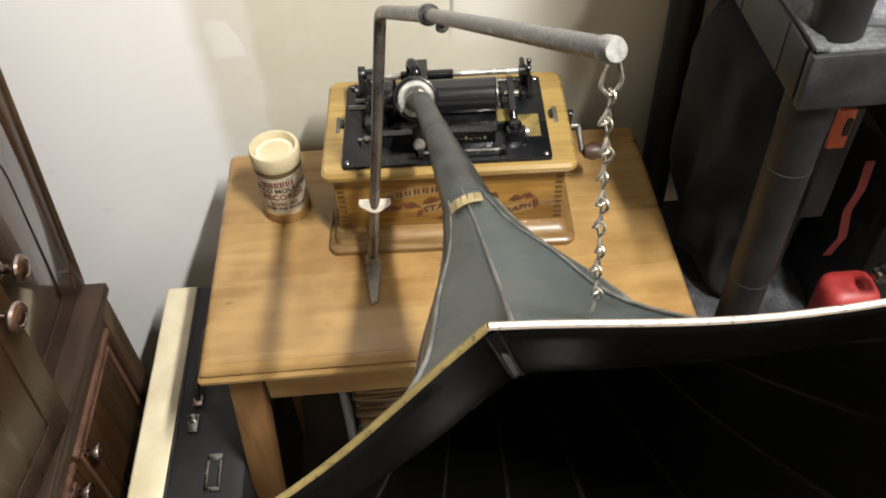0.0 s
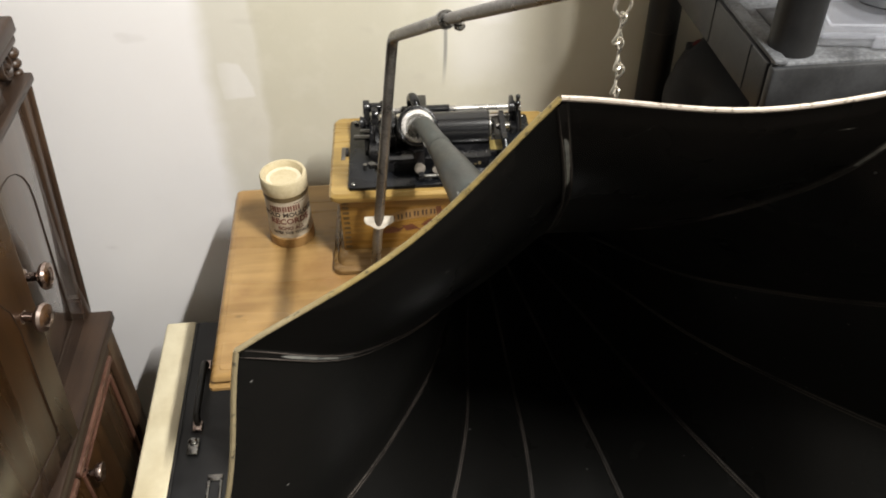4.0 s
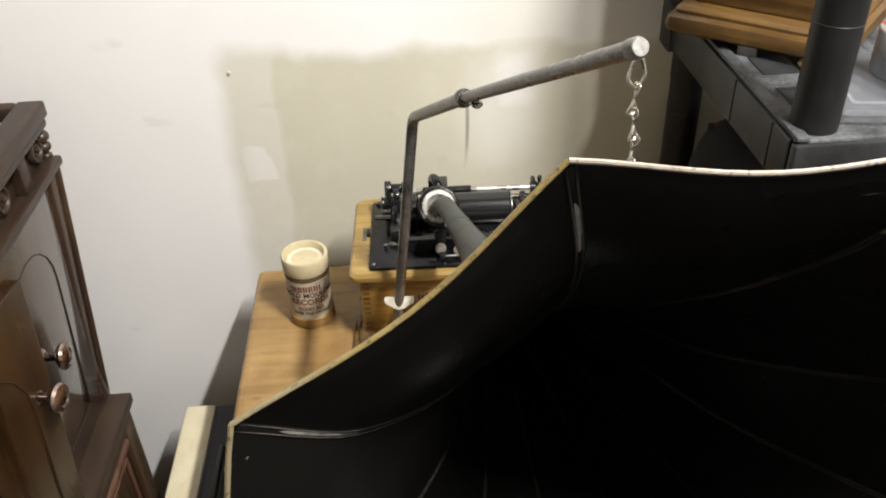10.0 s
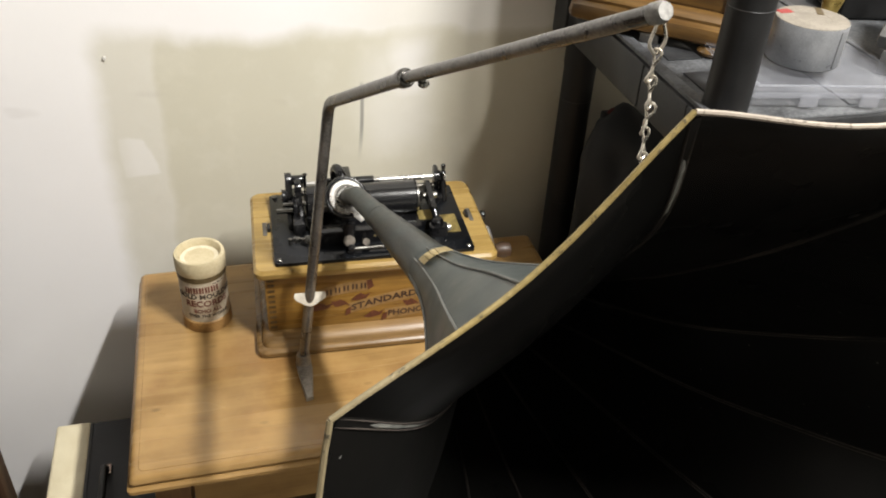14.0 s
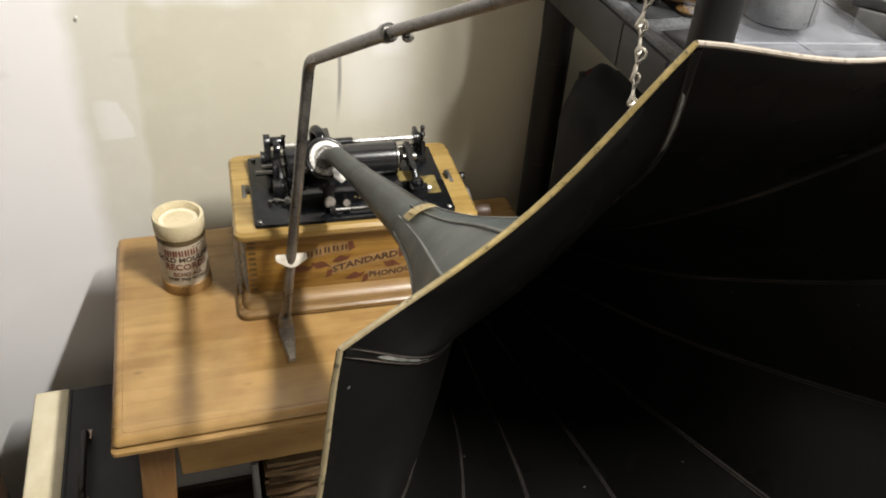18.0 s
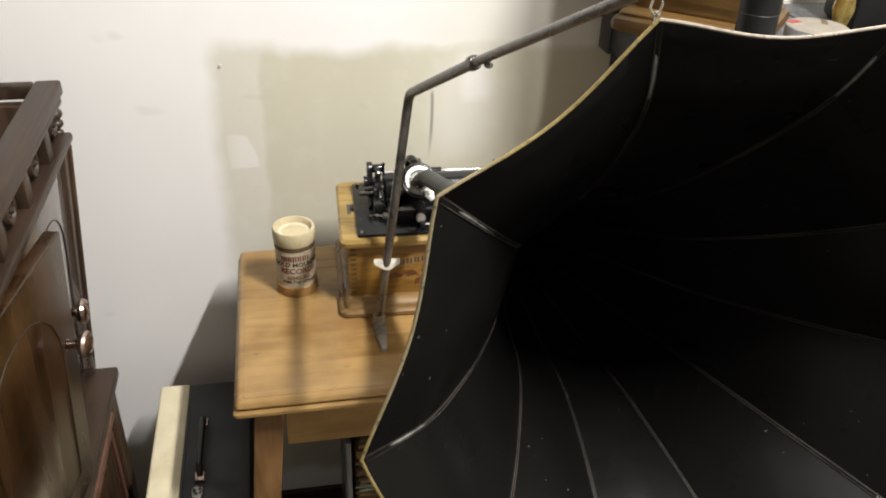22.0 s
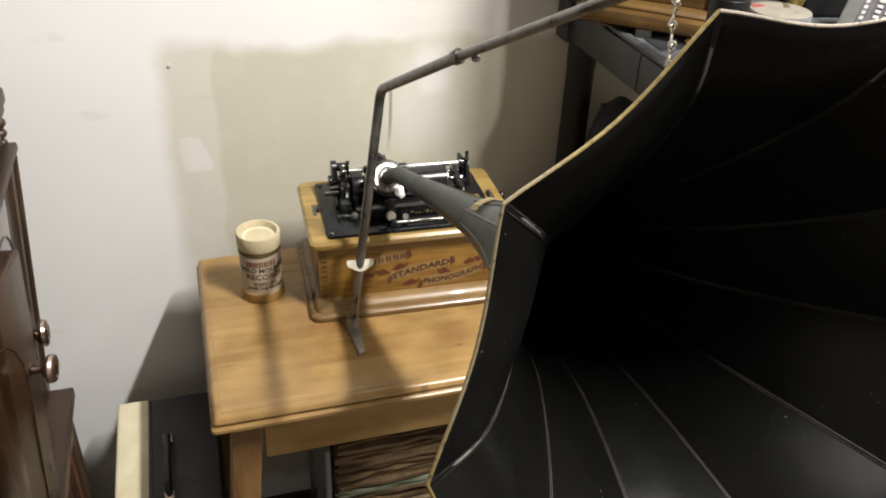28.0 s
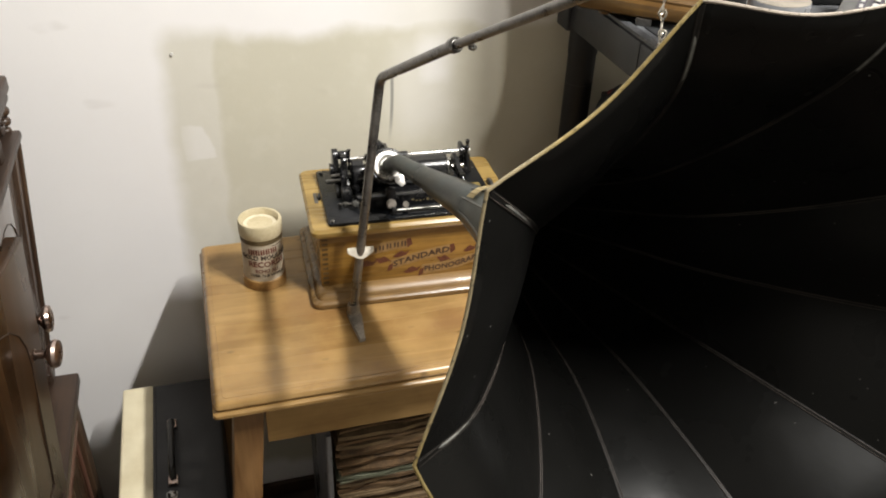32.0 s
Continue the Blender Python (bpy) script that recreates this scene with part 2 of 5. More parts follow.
M["black_case"] = surface("black_pebbled_vinyl", (0.007, 0.007, 0.0075), (0.017, 0.017, 0.018), 0.5, 0.0, 12, 900, 0.5)
M["cream_vinyl"] = surface("cream_vinyl", (0.58, 0.50, 0.33), (0.76, 0.69, 0.50), 0.5, 0.0, 10, 900, 0.25)
M["black_leather"] = surface("black_handle_leather", (0.010, 0.009, 0.008), (0.022, 0.02, 0.018), 0.45, 0.0, 40, 500, 0.3)
M["paper_a"] = surface("brown_paper_edges", (0.05, 0.028, 0.012), (0.14, 0.082, 0.036), 0.8, 0.0, 26, 240, 0.6, 0.0, 0.1, (1, 1, 6))
M["paper_b"] = surface("buff_paper_edges", (0.08, 0.050, 0.024), (0.19, 0.13, 0.068), 0.8, 0.0, 26, 240, 0.6, 0.0, 0.1, (1, 1, 6))
M["paper_c"] = surface("green_paper_edges", (0.11, 0.12, 0.08), (0.20, 0.21, 0.15), 0.8, 0.0, 26, 240, 0.6)
M["masking"] = surface("old_masking_tape", (0.40, 0.31, 0.15), (0.58, 0.48, 0.28), 0.6, 0.0, 60, 300, 0.2)
M["carpet"] = surface("dark_brown_floor", (0.035, 0.024, 0.018), (0.085, 0.06, 0.045), 0.8, 0.0, 8, 300, 0.4)
M["ceiling"] = surface("ceiling_paint", (0.40, 0.39, 0.36), (0.48, 0.47, 0.44), 0.8, 0.0, 4, 120, 0.1)
M["plain_wall"] = surface("room_wall_paint", (0.42, 0.405, 0.37), (0.52, 0.50, 0.46), 0.7, 0.0, 3, 150, 0.15)
M["keys"] = flat("grey_key_plastic", (0.085, 0.084, 0.082), 0.6)
M["keys_pale"] = flat("pale_key_legend", (0.36, 0.35, 0.34), 0.6)


def horn_paint():
    """Outside: grey-green paint, scuffed along the body."""
    n = Nodes("horn_outer_paint")
    v = n.coords()
    big, small = n.noise(v, 14, 5), n.noise(v, 260, 3)
    scuff = n.ramp(n.noise(n.coords((30, 3, 30)), 3.0, 6, 0.7), 0.60, 0.75)
    colour = n.mix(big, (0.014, 0.020, 0.0205), (0.056, 0.070, 0.070))
    colour = n.mix(n.math("MULTIPLY", scuff, 0.5), colour, (0.17, 0.17, 0.15))
    n.bump(small, 0.12, 0.0005)
    return n.set(colour, n.ramp(big, 0.3, 0.7, 0.32, 0.55), 0.0, 0.1)


def horn_enamel():
    """Inside: glossy black enamel with hairline scratches and dust."""
    n = Nodes("horn_inner_enamel")
    v = n.coords()
    big, dust = n.noise(v, 9, 4), n.noise(v, 420, 2)
    speck = n.ramp(dust, 0.73, 0.80)
    hair = n.ramp(n.noise(n.coords((60, 60, 4), (0.4, 0.2, 0)), 2.5, 5, 0.75), 0.70, 0.82)
    vor = n.add("ShaderNodeTexVoronoi", feature="F1")
    n.feed(vor.inputs["Vector"], v)
    vor.inputs["Scale"].default_value = 26
    chip = n.ramp(vor.outputs["Distance"], 0.016, 0.034, 1.0, 0.0)
    line = n.add("ShaderNodeTexVoronoi", feature="F1")
    n.feed(line.inputs["Vector"], n.coords((6, 80, 80), (0.7, 0.3, 0.5)))
    line.inputs["Scale"].default_value = 1.0
    scratch = n.ramp(line.outputs["Distance"], 0.03, 0.06, 1.0, 0.0)
    colour = n.mix(big, (0.0028, 0.0028, 0.0026), (0.0052, 0.0050, 0.0046))
    colour = n.mix(n.math("MULTIPLY", speck, 0.02), colour, (0.3, 0.28, 0.25))
    colour = n.mix(n.math("MULTIPLY", hair, 0.015), colour, (0.25, 0.24, 0.22))
    colour = n.mix(n.math("MULTIPLY", chip, 0.22), colour, (0.35, 0.34, 0.32))
    colour = n.mix(n.math("MULTIPLY", scratch, 0.25), colour, (0.30, 0.29, 0.27))
    n.bump(n.noise(v, 22, 3), 0.12, 0.004)
    return n.set(colour, n.ramp(big, 0.3, 0.7, 0.25, 0.36), 0.0, 0.0, 0.10)


def rim_gilt(name="gilt_rim", pale=0.0):
    """The rim: old gilt rubbed to pale metal, with black chips. pale: how much lamplight is put into the colour."""
    n = Nodes(name)
    v = n.coords()
    big, mid, fine = n.noise(v, 7, 3), n.noise(v, 55, 4), n.noise(v, 330, 3)
    colour = n.mix(mid, (0.13, 0.092, 0.030), (0.30, 0.23, 0.09))
    colour = n.mix(n.ramp(big, 0.45, 0.62, 0.0, 0.5), colour, (0.25, 0.22, 0.165))
    colour = n.mix(pale, colour, (0.30, 0.265, 0.245))
    colour = n.mix(n.ramp(fine, 0.58, 0.68, 0.0, 0.75), colour, (0.03, 0.026, 0.02))
    n.bump(n.math("ADD", fine, mid), 0.5, 0.0008)
    return n.set(colour, n.ramp(mid, 0.3, 0.7, 0.32, 0.55), 0.35)


def wall_paint():
    """Old beige-green wall with rolled-on white primer in uneven areas; shade towards the shelf unit is in the colour.
    """
    n = Nodes("patched_shaded_wall_paint")
    tc = n.add("ShaderNodeTexCoord")
    warp = n.add("ShaderNodeTexNoise")
    n.feed(warp.inputs["Vector"], tc.outputs["Object"])
    warp.inputs["Scale"].default_value, warp.inputs["Detail"].default_value = 14, 5
    sub = n.add("ShaderNodeVectorMath", operation="SUBTRACT")
    n.feed(sub.inputs[0], warp.outputs["Color"])
    sub.inputs[1].default_value = (0.5, 0.5, 0.5)
    sc = n.add("ShaderNodeVectorMath", operation="SCALE")
    n.feed(sc.inputs[0], sub.outputs[0])
    sc.inputs["Scale"].default_value = 0.030
    addv = n.add("ShaderNodeVectorMath", operation="ADD")
    n.feed(addv.inputs[0], tc.outputs["Object"])
    n.feed(addv.inputs[1], sc.outputs[0])
    sep = n.add("ShaderNodeSeparateXYZ")
    n.feed(sep.inputs[0], addv.outputs[0])
    x = sep.outputs[0]
    roll = n.noise(n.coords((1.6, 1.0, 0.5)), 6.0, 2, 0.5)
    z = n.math("ADD", sep.outputs[2], n.ramp(roll, 0.35, 0.70, -0.006, 0.008))

    def window(x0, x1, z0, z1, e):
        m = n.math("MULTIPLY", n.ramp(x, x0 - e, x0 + e), n.ramp(x, x1 - e, x1 + e, 1.0, 0.0))
        m = n.math("MULTIPLY", m, n.ramp(z, z0 - e, z0 + e))
        return n.math("MULTIPLY", m, n.ramp(z, z1 - e, z1 + e, 1.0, 0.0))

    strip = n.math("MULTIPLY", window(-0.024, 0.12, 0.1, 1.084, 0.020), 0.72)
    old = n.math("MAXIMUM", strip, window(0.045, 2.6, 0.1, 1.078, 0.020))
    # half-strength beige over the right-hand primer paints in the shade there
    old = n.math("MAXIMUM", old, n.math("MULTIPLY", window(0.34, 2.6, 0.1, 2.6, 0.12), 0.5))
    rise = n.math("SUBTRACT", z, 0.854)
    edge = n.math("ADD", x, n.math("MULTIPLY", n.math("MULTIPLY", rise, rise), 3.6))
    flap = n.math("MULTIPLY", n.ramp(edge, 0.042, 0.047, 1.0, 0.0), n.math("MULTIPLY", window(-0.004, 0.2, 0.857, 0.922, 0.003), n.ramp(x, -0.02, 0.02)))
    dab = n.math("MAXIMUM", window(0.395, 0.458, 0.965, 1.058, 0.026), n.math("MULTIPLY", window(0.36, 0.462, 0.88, 1.05, 0.034), 0.5))
    white = n.math("MAXIMUM", n.math("MULTIPLY", dab, 0.7), n.math("MULTIPLY", flap, 0.45))
    old = n.math("MULTIPLY", old, n.math("SUBTRACT", 1.0, white))
    v = n.coords()
    blot, fine = n.noise(v, 5, 5), n.noise(v, 170, 3)
    primer = n.mix(blot, (0.85, 0.83, 0.83), (0.915, 0.90, 0.90))
    beige = n.mix(blot, (0.575, 0.545, 0.445), (0.66, 0.63, 0.525))
    thin = n.ramp(n.noise(v, 24, 4), 0.45, 0.7)
    beige = n.mix(n.math("MULTIPLY", thin, 0.25), beige, (0.71, 0.68, 0.59))
    # shade by the shelf unit, put into the beige as a deeper tan
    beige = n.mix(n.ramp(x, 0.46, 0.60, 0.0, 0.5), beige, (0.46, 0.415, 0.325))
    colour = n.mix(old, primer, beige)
    plain = n.add("ShaderNodeSeparateXYZ")
    n.feed(plain.inputs[0], tc.outputs["Object"])
    px, pz = plain.outputs[0], plain.outputs[2]
    low = n.math("SUBTRACT", 0.96, pz)
    bent_x = n.math("ADD", px, n.math("MULTIPLY", n.math("MULTIPLY", low, low), 0.55))
    off = n.math("ABSOLUTE", n.math("SUBTRACT", bent_x, 0.3535))
    smear = n.math("MULTIPLY", n.ramp(off, 0.0012, 0.0042, 0.72, 0.0), n.math("MULTIPLY", n.ramp(pz, 0.855, 0.93), n.ramp(pz, 0.985, 1.0, 1.0, 0.0)))
    colour = n.mix(smear, colour, (0.20, 0.20, 0.19))
    spots = n.ramp(n.noise(n.coords((1, 1, 2)), 11, 2, 0.4), 0.70, 0.80)
    colour = n.mix(n.math("MULTIPLY", spots, 0.12), colour, (0.35, 0.30, 0.26))
    n.bump(n.math("ADD", fine, n.math("MULTIPLY", old, 0.5)), 0.12, 0.001)
    return n.set(colour, 0.7, spec=0.15)


def clear_plastic(name="clear_box_plastic", alpha=0.10):
    n = Nodes(name)
    n.set((0.34, 0.35, 0.39), 0.28, spec=0.3)
    n.bsdf.inputs["Alpha"].default_value = alpha
    return n.mat


M["gold_rim"], M["lit_rim"] = rim_gilt(), rim_gilt("lit_gilt_rim", 0.75)
M["horn_out"], M["horn_in"], M["wall"], M["clear"] = horn_paint(), horn_enamel(), wall_paint(), clear_plastic()
M["clear_edge"] = clear_plastic("thick_clear_plastic", 0.35)
LAMP = Nodes("lamp_glass")
LAMP.bsdf.inputs["Emission Color"].default_value = (1.0, 0.9, 0.75, 1)
LAMP.bsdf.inputs["Emission Strength"].default_value = 6.0
M["lamp"] = LAMP.set((0.9, 0.88, 0.82), 0.4)


# ---- mesh helpers ----
def part(name, bm, material, parent=None, label="", smooth=True, edge=38):
    """Links a bmesh as one mesh object, under a thing or a part if one is given."""
    me = bpy.data.meshes.new(name)
    bmesh.ops.recalc_face_normals(bm, faces=bm.faces)
    bm.to_mesh(me)
    bm.free()
    me.materials.append(M[material] if isinstance(material, str) else material)
    if smooth:
        me.polygons.foreach_set("use_smooth", [True] * len(me.polygons))
        me.set_sharp_from_angle(angle=radians(edge))
    ob = new(name, me)
    if parent is not None:
        ob.parent = parent
    if label:
        tagged(ob, label)
    return ob


def thing(name, label, category, m=None, group="", kind=""):
    ob = new(name)
    ob.empty_display_size = 0.05
    if m is not None:
        ob.matrix_world = m
    return tagged(ob, label, category, group, kind)


def join(*pieces):
    bm = bmesh.new()
    for p in pieces:
        me = bpy.data.meshes.new("tmp")
        p.to_mesh(me)
        p.free()
        bm.from_mesh(me)
        bpy.data.meshes.remove(me)
    return bm


def moved(bm, m):
    bmesh.ops.transform(bm, matrix=m, verts=bm.verts)
    return bm


def box(x0, x1, y0, y1, z0, z1, bevel=0.0, seg=2):
    bm = bmesh.new()
    bmesh.ops.create_cube(bm, size=1)
    for v in bm.verts:
        v.co = Vector((x0 + (v.co.x + 0.5) * (x1 - x0), y0 + (v.co.y + 0.5) * (y1 - y0), z0 + (v.co.z + 0.5) * (z1 - z0)))
    if bevel:
        bmesh.ops.bevel(bm, geom=list(bm.edges), offset=bevel, segments=seg, affect="EDGES", profile=0.5)
    return bm


def slab(outline, z0, z1, bevel=0.0, seg=2):
    """A flat outline in x and y, given height."""
    bm = bmesh.new()
    low = [bm.verts.new((x, y, z0)) for x, y in outline]
    high = [bm.verts.new((x, y, z1)) for x, y in outline]
    n = len(outline)
    bm.faces.new(low[::-1])
    top = bm.faces.new(high)
    for i in range(n):
        bm.faces.new((low[i], low[(i + 1) % n], high[(i + 1) % n], high[i]))
    if bevel:
        bmesh.ops.bevel(bm, geom=list(top.edges), offset=bevel, segments=seg, affect="EDGES", profile=0.5)
    return bm


def rounded(x0, x1, y0, y1, r, n=5):
    pts = []
    for cx, cy, a in ((x1 - r, y1 - r, 0), (x0 + r, y1 - r, 90), (x0 + r, y0 + r, 180), (x1 - r, y0 + r, 270)):
        pts += [(cx + r * math.cos(radians(a + 90 * k / n)), cy + r * math.sin(radians(a + 90 * k / n))) for k in range(n + 1)]
    return pts


def lathe(profile, n=28, axis="z", closed=True):
    """Turns a profile of (radius, height) round an axis."""
    bm = bmesh.new()
    rings = []
    for r, h in profile:
        ring = []
        for k in range(n):
            a = 2 * math.pi * k / n
            x, y = r * math.cos(a), r * math.sin(a)
            ring.append(bm.verts.new({"z": (x, y, h), "x": (h, x, y), "y": (y, h, x)}[axis]))
        rings.append(ring)
    for a, b in zip(rings, rings[1:]):
        for k in range(n):
            bm.faces.new((a[k], a[(k + 1) % n], b[(k + 1) % n], b[k]))
    if closed:
        for ring in (rings[0], rings[-1]):
            bm.faces.new(ring)
    return bm


def tube(points, radius, n=12, radii=None, caps=True):
    """A round bar along points."""
    pts = [Vector(p) for p in points]
    bm = bmesh.new()
    side = None
    rings = []
    for i, p in enumerate(pts):
        d = (pts[min(i + 1, len(pts) - 1)] - pts[max(i - 1, 0)]).normalized()
        if side is None:
            side = d.orthogonal().normalized()
        side = (side - d * side.dot(d)).normalized()
        other = d.cross(side)
        r = radii[i] if radii else radius
        rings.append([bm.verts.new(p + r * (math.cos(2 * math.pi * k / n) * side + math.sin(2 * math.pi * k / n) * other)) for k in range(n)])
    for a, b in zip(rings, rings[1:]):
        for k in range(n):
            bm.faces.new((a[k], a[(k + 1) % n], b[(k + 1) % n], b[k]))
    if caps:
        bm.faces.new(rings[0][::-1])
        bm.faces.new(rings[-1])
    return bm


def bent(points, r=0.02, n=6):
    """Rounds the corners of a line of points."""
    pts = [Vector(p) for p in points]
    out = [pts[0]]
    for a, b, c in zip(pts, pts[1:], pts[2:]):
        p, q = b + (a - b).normalized() * r, b + (c - b).normalized() * r
        out += [(1 - t) ** 2 * p + 2 * t * (1 - t) * b + t * t * q for t in (k / n for k in range(n + 1))]
    return out + [pts[-1]]


def ring_bm(centre, axis, r, thick, n=28, m=10):
    """A torus."""
    bm = bmesh.new()
    a = Vector(axis).normalized()
    u = a.orthogonal().normalized()
    v = a.cross(u)
    rings = []
    for i in range(n):
        t = 2 * math.pi * i / n
        d = math.cos(t) * u + math.sin(t) * v
        rings.append([bm.verts.new(Vector(centre) + d * (r + thick * math.cos(2 * math.pi * k / m)) + a * thick * math.sin(2 * math.pi * k / m)) for k in range(m)])
    for i in range(n):
        p, q = rings[i], rings[(i + 1) % n]
        for k in range(m):
            bm.faces.new((p[k], p[(k + 1) % m], q[(k + 1) % m], q[k]))
    return bm


def along(bm, a, b):
    """Moves a bmesh made along z from 0 so that it starts at a and points to b."""
    d = Vector(b) - Vector(a)
    return moved(bm, Matrix.Translation(a) @ d.to_track_quat("Z", "Y").to_matrix().to_4x4())


def lettering(text, size, depth=0.0004):
    """Letters lying in the x-y plane, centred, as a bmesh."""
    cu = bpy.data.curves.new("letters", "FONT")
    cu.body, cu.size, cu.align_x, cu.align_y, cu.extrude, cu.resolution_u = text, size, "CENTER", "CENTER", depth, 2
    cu.offset = size * 0.026
    ob = bpy.data.objects.new("letters", cu)
    scene.collection.objects.link(ob)
    bpy.context.view_layer.update()
    me = bpy.data.meshes.new_from_object(ob.evaluated_get(bpy.context.evaluated_depsgraph_get()))
    bm = bmesh.new()
    bm.from_mesh(me)
    bpy.data.objects.remove(ob)
    bpy.data.meshes.remove(me)
    bpy.data.curves.remove(cu)
    return bm



# ---- the room ----
WALL_Y = 0.478
M["plain_white"] = flat("white_nail_paint", (0.72, 0.70, 0.67), 0.6)
wall_back = tagged(part("wall_north", box(-0.95, 2.2, WALL_Y, WALL_Y + 0.12, 0, 2.75), "wall", smooth=False), "old beige wall with uneven white primer patches and painted-in shade at the right", "wall", kind="structure")
tagged(part("wall_west", box(-1.07, -0.95, -2.4, WALL_Y + 0.12, 0, 2.75), "plain_wall", smooth=False), "plain painted side wall", "wall", kind="structure")
tagged(part("wall_east", box(2.2, 2.32, -2.4, WALL_Y + 0.12, 0, 2.75), "plain_wall", smooth=False), "plain painted side wall", "wall", kind="structure")
tagged(part("wall_south", box(-1.07, 2.32, -2.52, -2.4, 0, 2.75), "plain_wall", smooth=False), "plain painted end wall", "wall", kind="structure")
tagged(part("floor", box(-1.07, 2.32, -2.52, WALL_Y + 0.12, -0.1, 0), "carpet", smooth=False), "dark brown floor", "floor", kind="structure")
tagged(part("ceiling", box(-1.07, 2.32, -2.52, WALL_Y + 0.12, 2.75, 2.85), "ceiling", smooth=False), "off-white painted ceiling", "ceiling", kind="structure")
tagged(part("baseboard", box(-0.94, 2.19, WALL_Y - 0.012, WALL_Y - 0.001, 0.0005, 0.040, 0.003), "walnut"), "low dark baseboard strip", "baseboard", kind="structure")
part("nail", moved(lathe([(0.0022, 0), (0.0026, 0.0012), (0.0026, 0.003)], 12, "y"), pose(-0.005, WALL_Y - 0.003, 1.054)), "plain_white", wall_back, "painted-over nail head")

ceiling_lamp = thing("ceiling_lamp", "white batten lamp with a frosted tube on the ceiling", "lamp", pose(0.952, -0.776, 2.75), "ceiling lamps")
part("lamp_plate", box(-0.045, 0.045, -0.33, 0.33, -0.030, 0.0, 0.004), "bracket", ceiling_lamp)
for y in (-0.305, 0.305):
    part("tube_holder", box(-0.016, 0.016, y - 0.010, y + 0.010, -0.066, -0.031, 0.003), "bracket", ceiling_lamp)
part("lamp_glass", tube([(0, -0.294, -0.050), (0, 0.294, -0.050)], 0.014, 20), "lamp", ceiling_lamp, "glowing frosted tube")
copy_thing(ceiling_lamp, pose(1.639, -0.79, 2.75))


# ---- the pine table ----
TABLE_W, TABLE_D, TABLE_H = 0.621, 0.400, 0.74


def build_table():
    t = thing("side_table", "small pine table with moulded edge and square splayed legs", "table", pose(0, 0, 0))
    top = slab(rounded(0.0090, TABLE_W - 0.0090, 0.0090, TABLE_D - 0.0090, 0.006, 3), TABLE_H - 0.004, TABLE_H, 0.0004, 1)
    part("tabletop", top, "pine", t)
    lip = bmesh.new()
    prof = [(0.020, -0.0040), (0.0090, -0.0040), (0.0089, -0.0006), (0.0050, -0.0008), (0.0016, -0.0020), (-0.0014, -0.0052), (-0.0026, -0.0092), (-0.0014, -0.0120), (0.0016, -0.0136), (0.0018, -0.0152), (-0.0036, -0.0160), (-0.0058, -0.0180), (-0.0060, -0.0225), (-0.0035, -0.0255), (0.004, -0.0268), (0.020, -0.0310)]
    rings = []
    for off, dz in prof:
        rings.append([lip.verts.new((x, y, TABLE_H + dz)) for x, y in rounded(off, TABLE_W - off, off, TABLE_D - off, 0.0065, 4)])
    for a, b in zip(rings, rings[1:]):
        for k in range(len(a)):
            lip.faces.new((a[k], a[(k + 1) % len(a)], b[(k + 1) % len(a)], b[k]))
    lip.faces.new(rings[-1]), lip.faces.new(rings[0][::-1])
    part("edge_moulding", lip, "pine", t)
    z0, z1 = 0.622, TABLE_H - 0.0305
    part("apron", box(0.064, TABLE_W - 0.064, 0.030, 0.048, z0, z1, 0.0015), "pine", t)
    part("apron", box(0.064, TABLE_W - 0.064, TABLE_D - 0.048, TABLE_D - 0.030, z0, z1, 0.0015), "pine", t)
    for x in (0.030, TABLE_W - 0.048):
        part("apron", box(x, x + 0.018, 0.064, TABLE_D - 0.064, z0, z1, 0.0015), "pine", t)
    for x in (0.022, TABLE_W - 0.064):
        for y in (0.022, TABLE_D - 0.064):
            leg = box(x, x + 0.042, y, y + 0.042, 0, z1, 0.002)
            for v in leg.verts:
                if v.co.z < 0.3:
                    v.co.x += 0.066 if x > 0.3 else -0.066
            part("leg", leg, "pine_leg_shaded", t)
    return t


build_table()

# ---- the cylinder phonograph ----
PHONO = pose(0.3295, 0.283, TABLE_H, 0, 0, -2.3)
LID_Z = 0.121


def tapered_ring(levels, r):
    """A closed moulding of rounded rectangles: (half width, half depth, height)."""
    bm = bmesh.new()
    rings = [[bm.verts.new((x, y, z)) for x, y in rounded(-w, w, -d, d, r, 5)] for w, d, z in levels]
    for a, b in zip(rings, rings[1:]):
        for k in range(len(a)):
            bm.faces.new((a[k], a[(k + 1) % len(a)], b[(k + 1) % len(a)], b[k]))
    bm.faces.new(rings[0][::-1]), bm.faces.new(rings[-1])
    return bm


def flat_shape(points, y, depth=0.0005):
    """A thin inlay on the front face: points in x and z."""
    bm = slab([(x, z) for x, z in points], 0, depth)
    return moved(bm, Matrix.Translation((0, y, 0)) @ pose(0, 0, 0, 90, 0, 0))


def ribbon(p0, p1, lift, half, n=10, wave=0.0):
    """A ribbon between two points, bowed upward."""
    mid = []
    for k in range(n + 1):
        t = k / n
        mid.append((p0[0] + (p1[0] - p0[0]) * t, p0[1] + (p1[1] - p0[1]) * t + lift * math.sin(math.pi * t) + wave * math.sin(2 * math.pi * t)))
    return [(x, z - half) for x, z in mid] + [(x, z + half) for x, z in reversed(mid)]


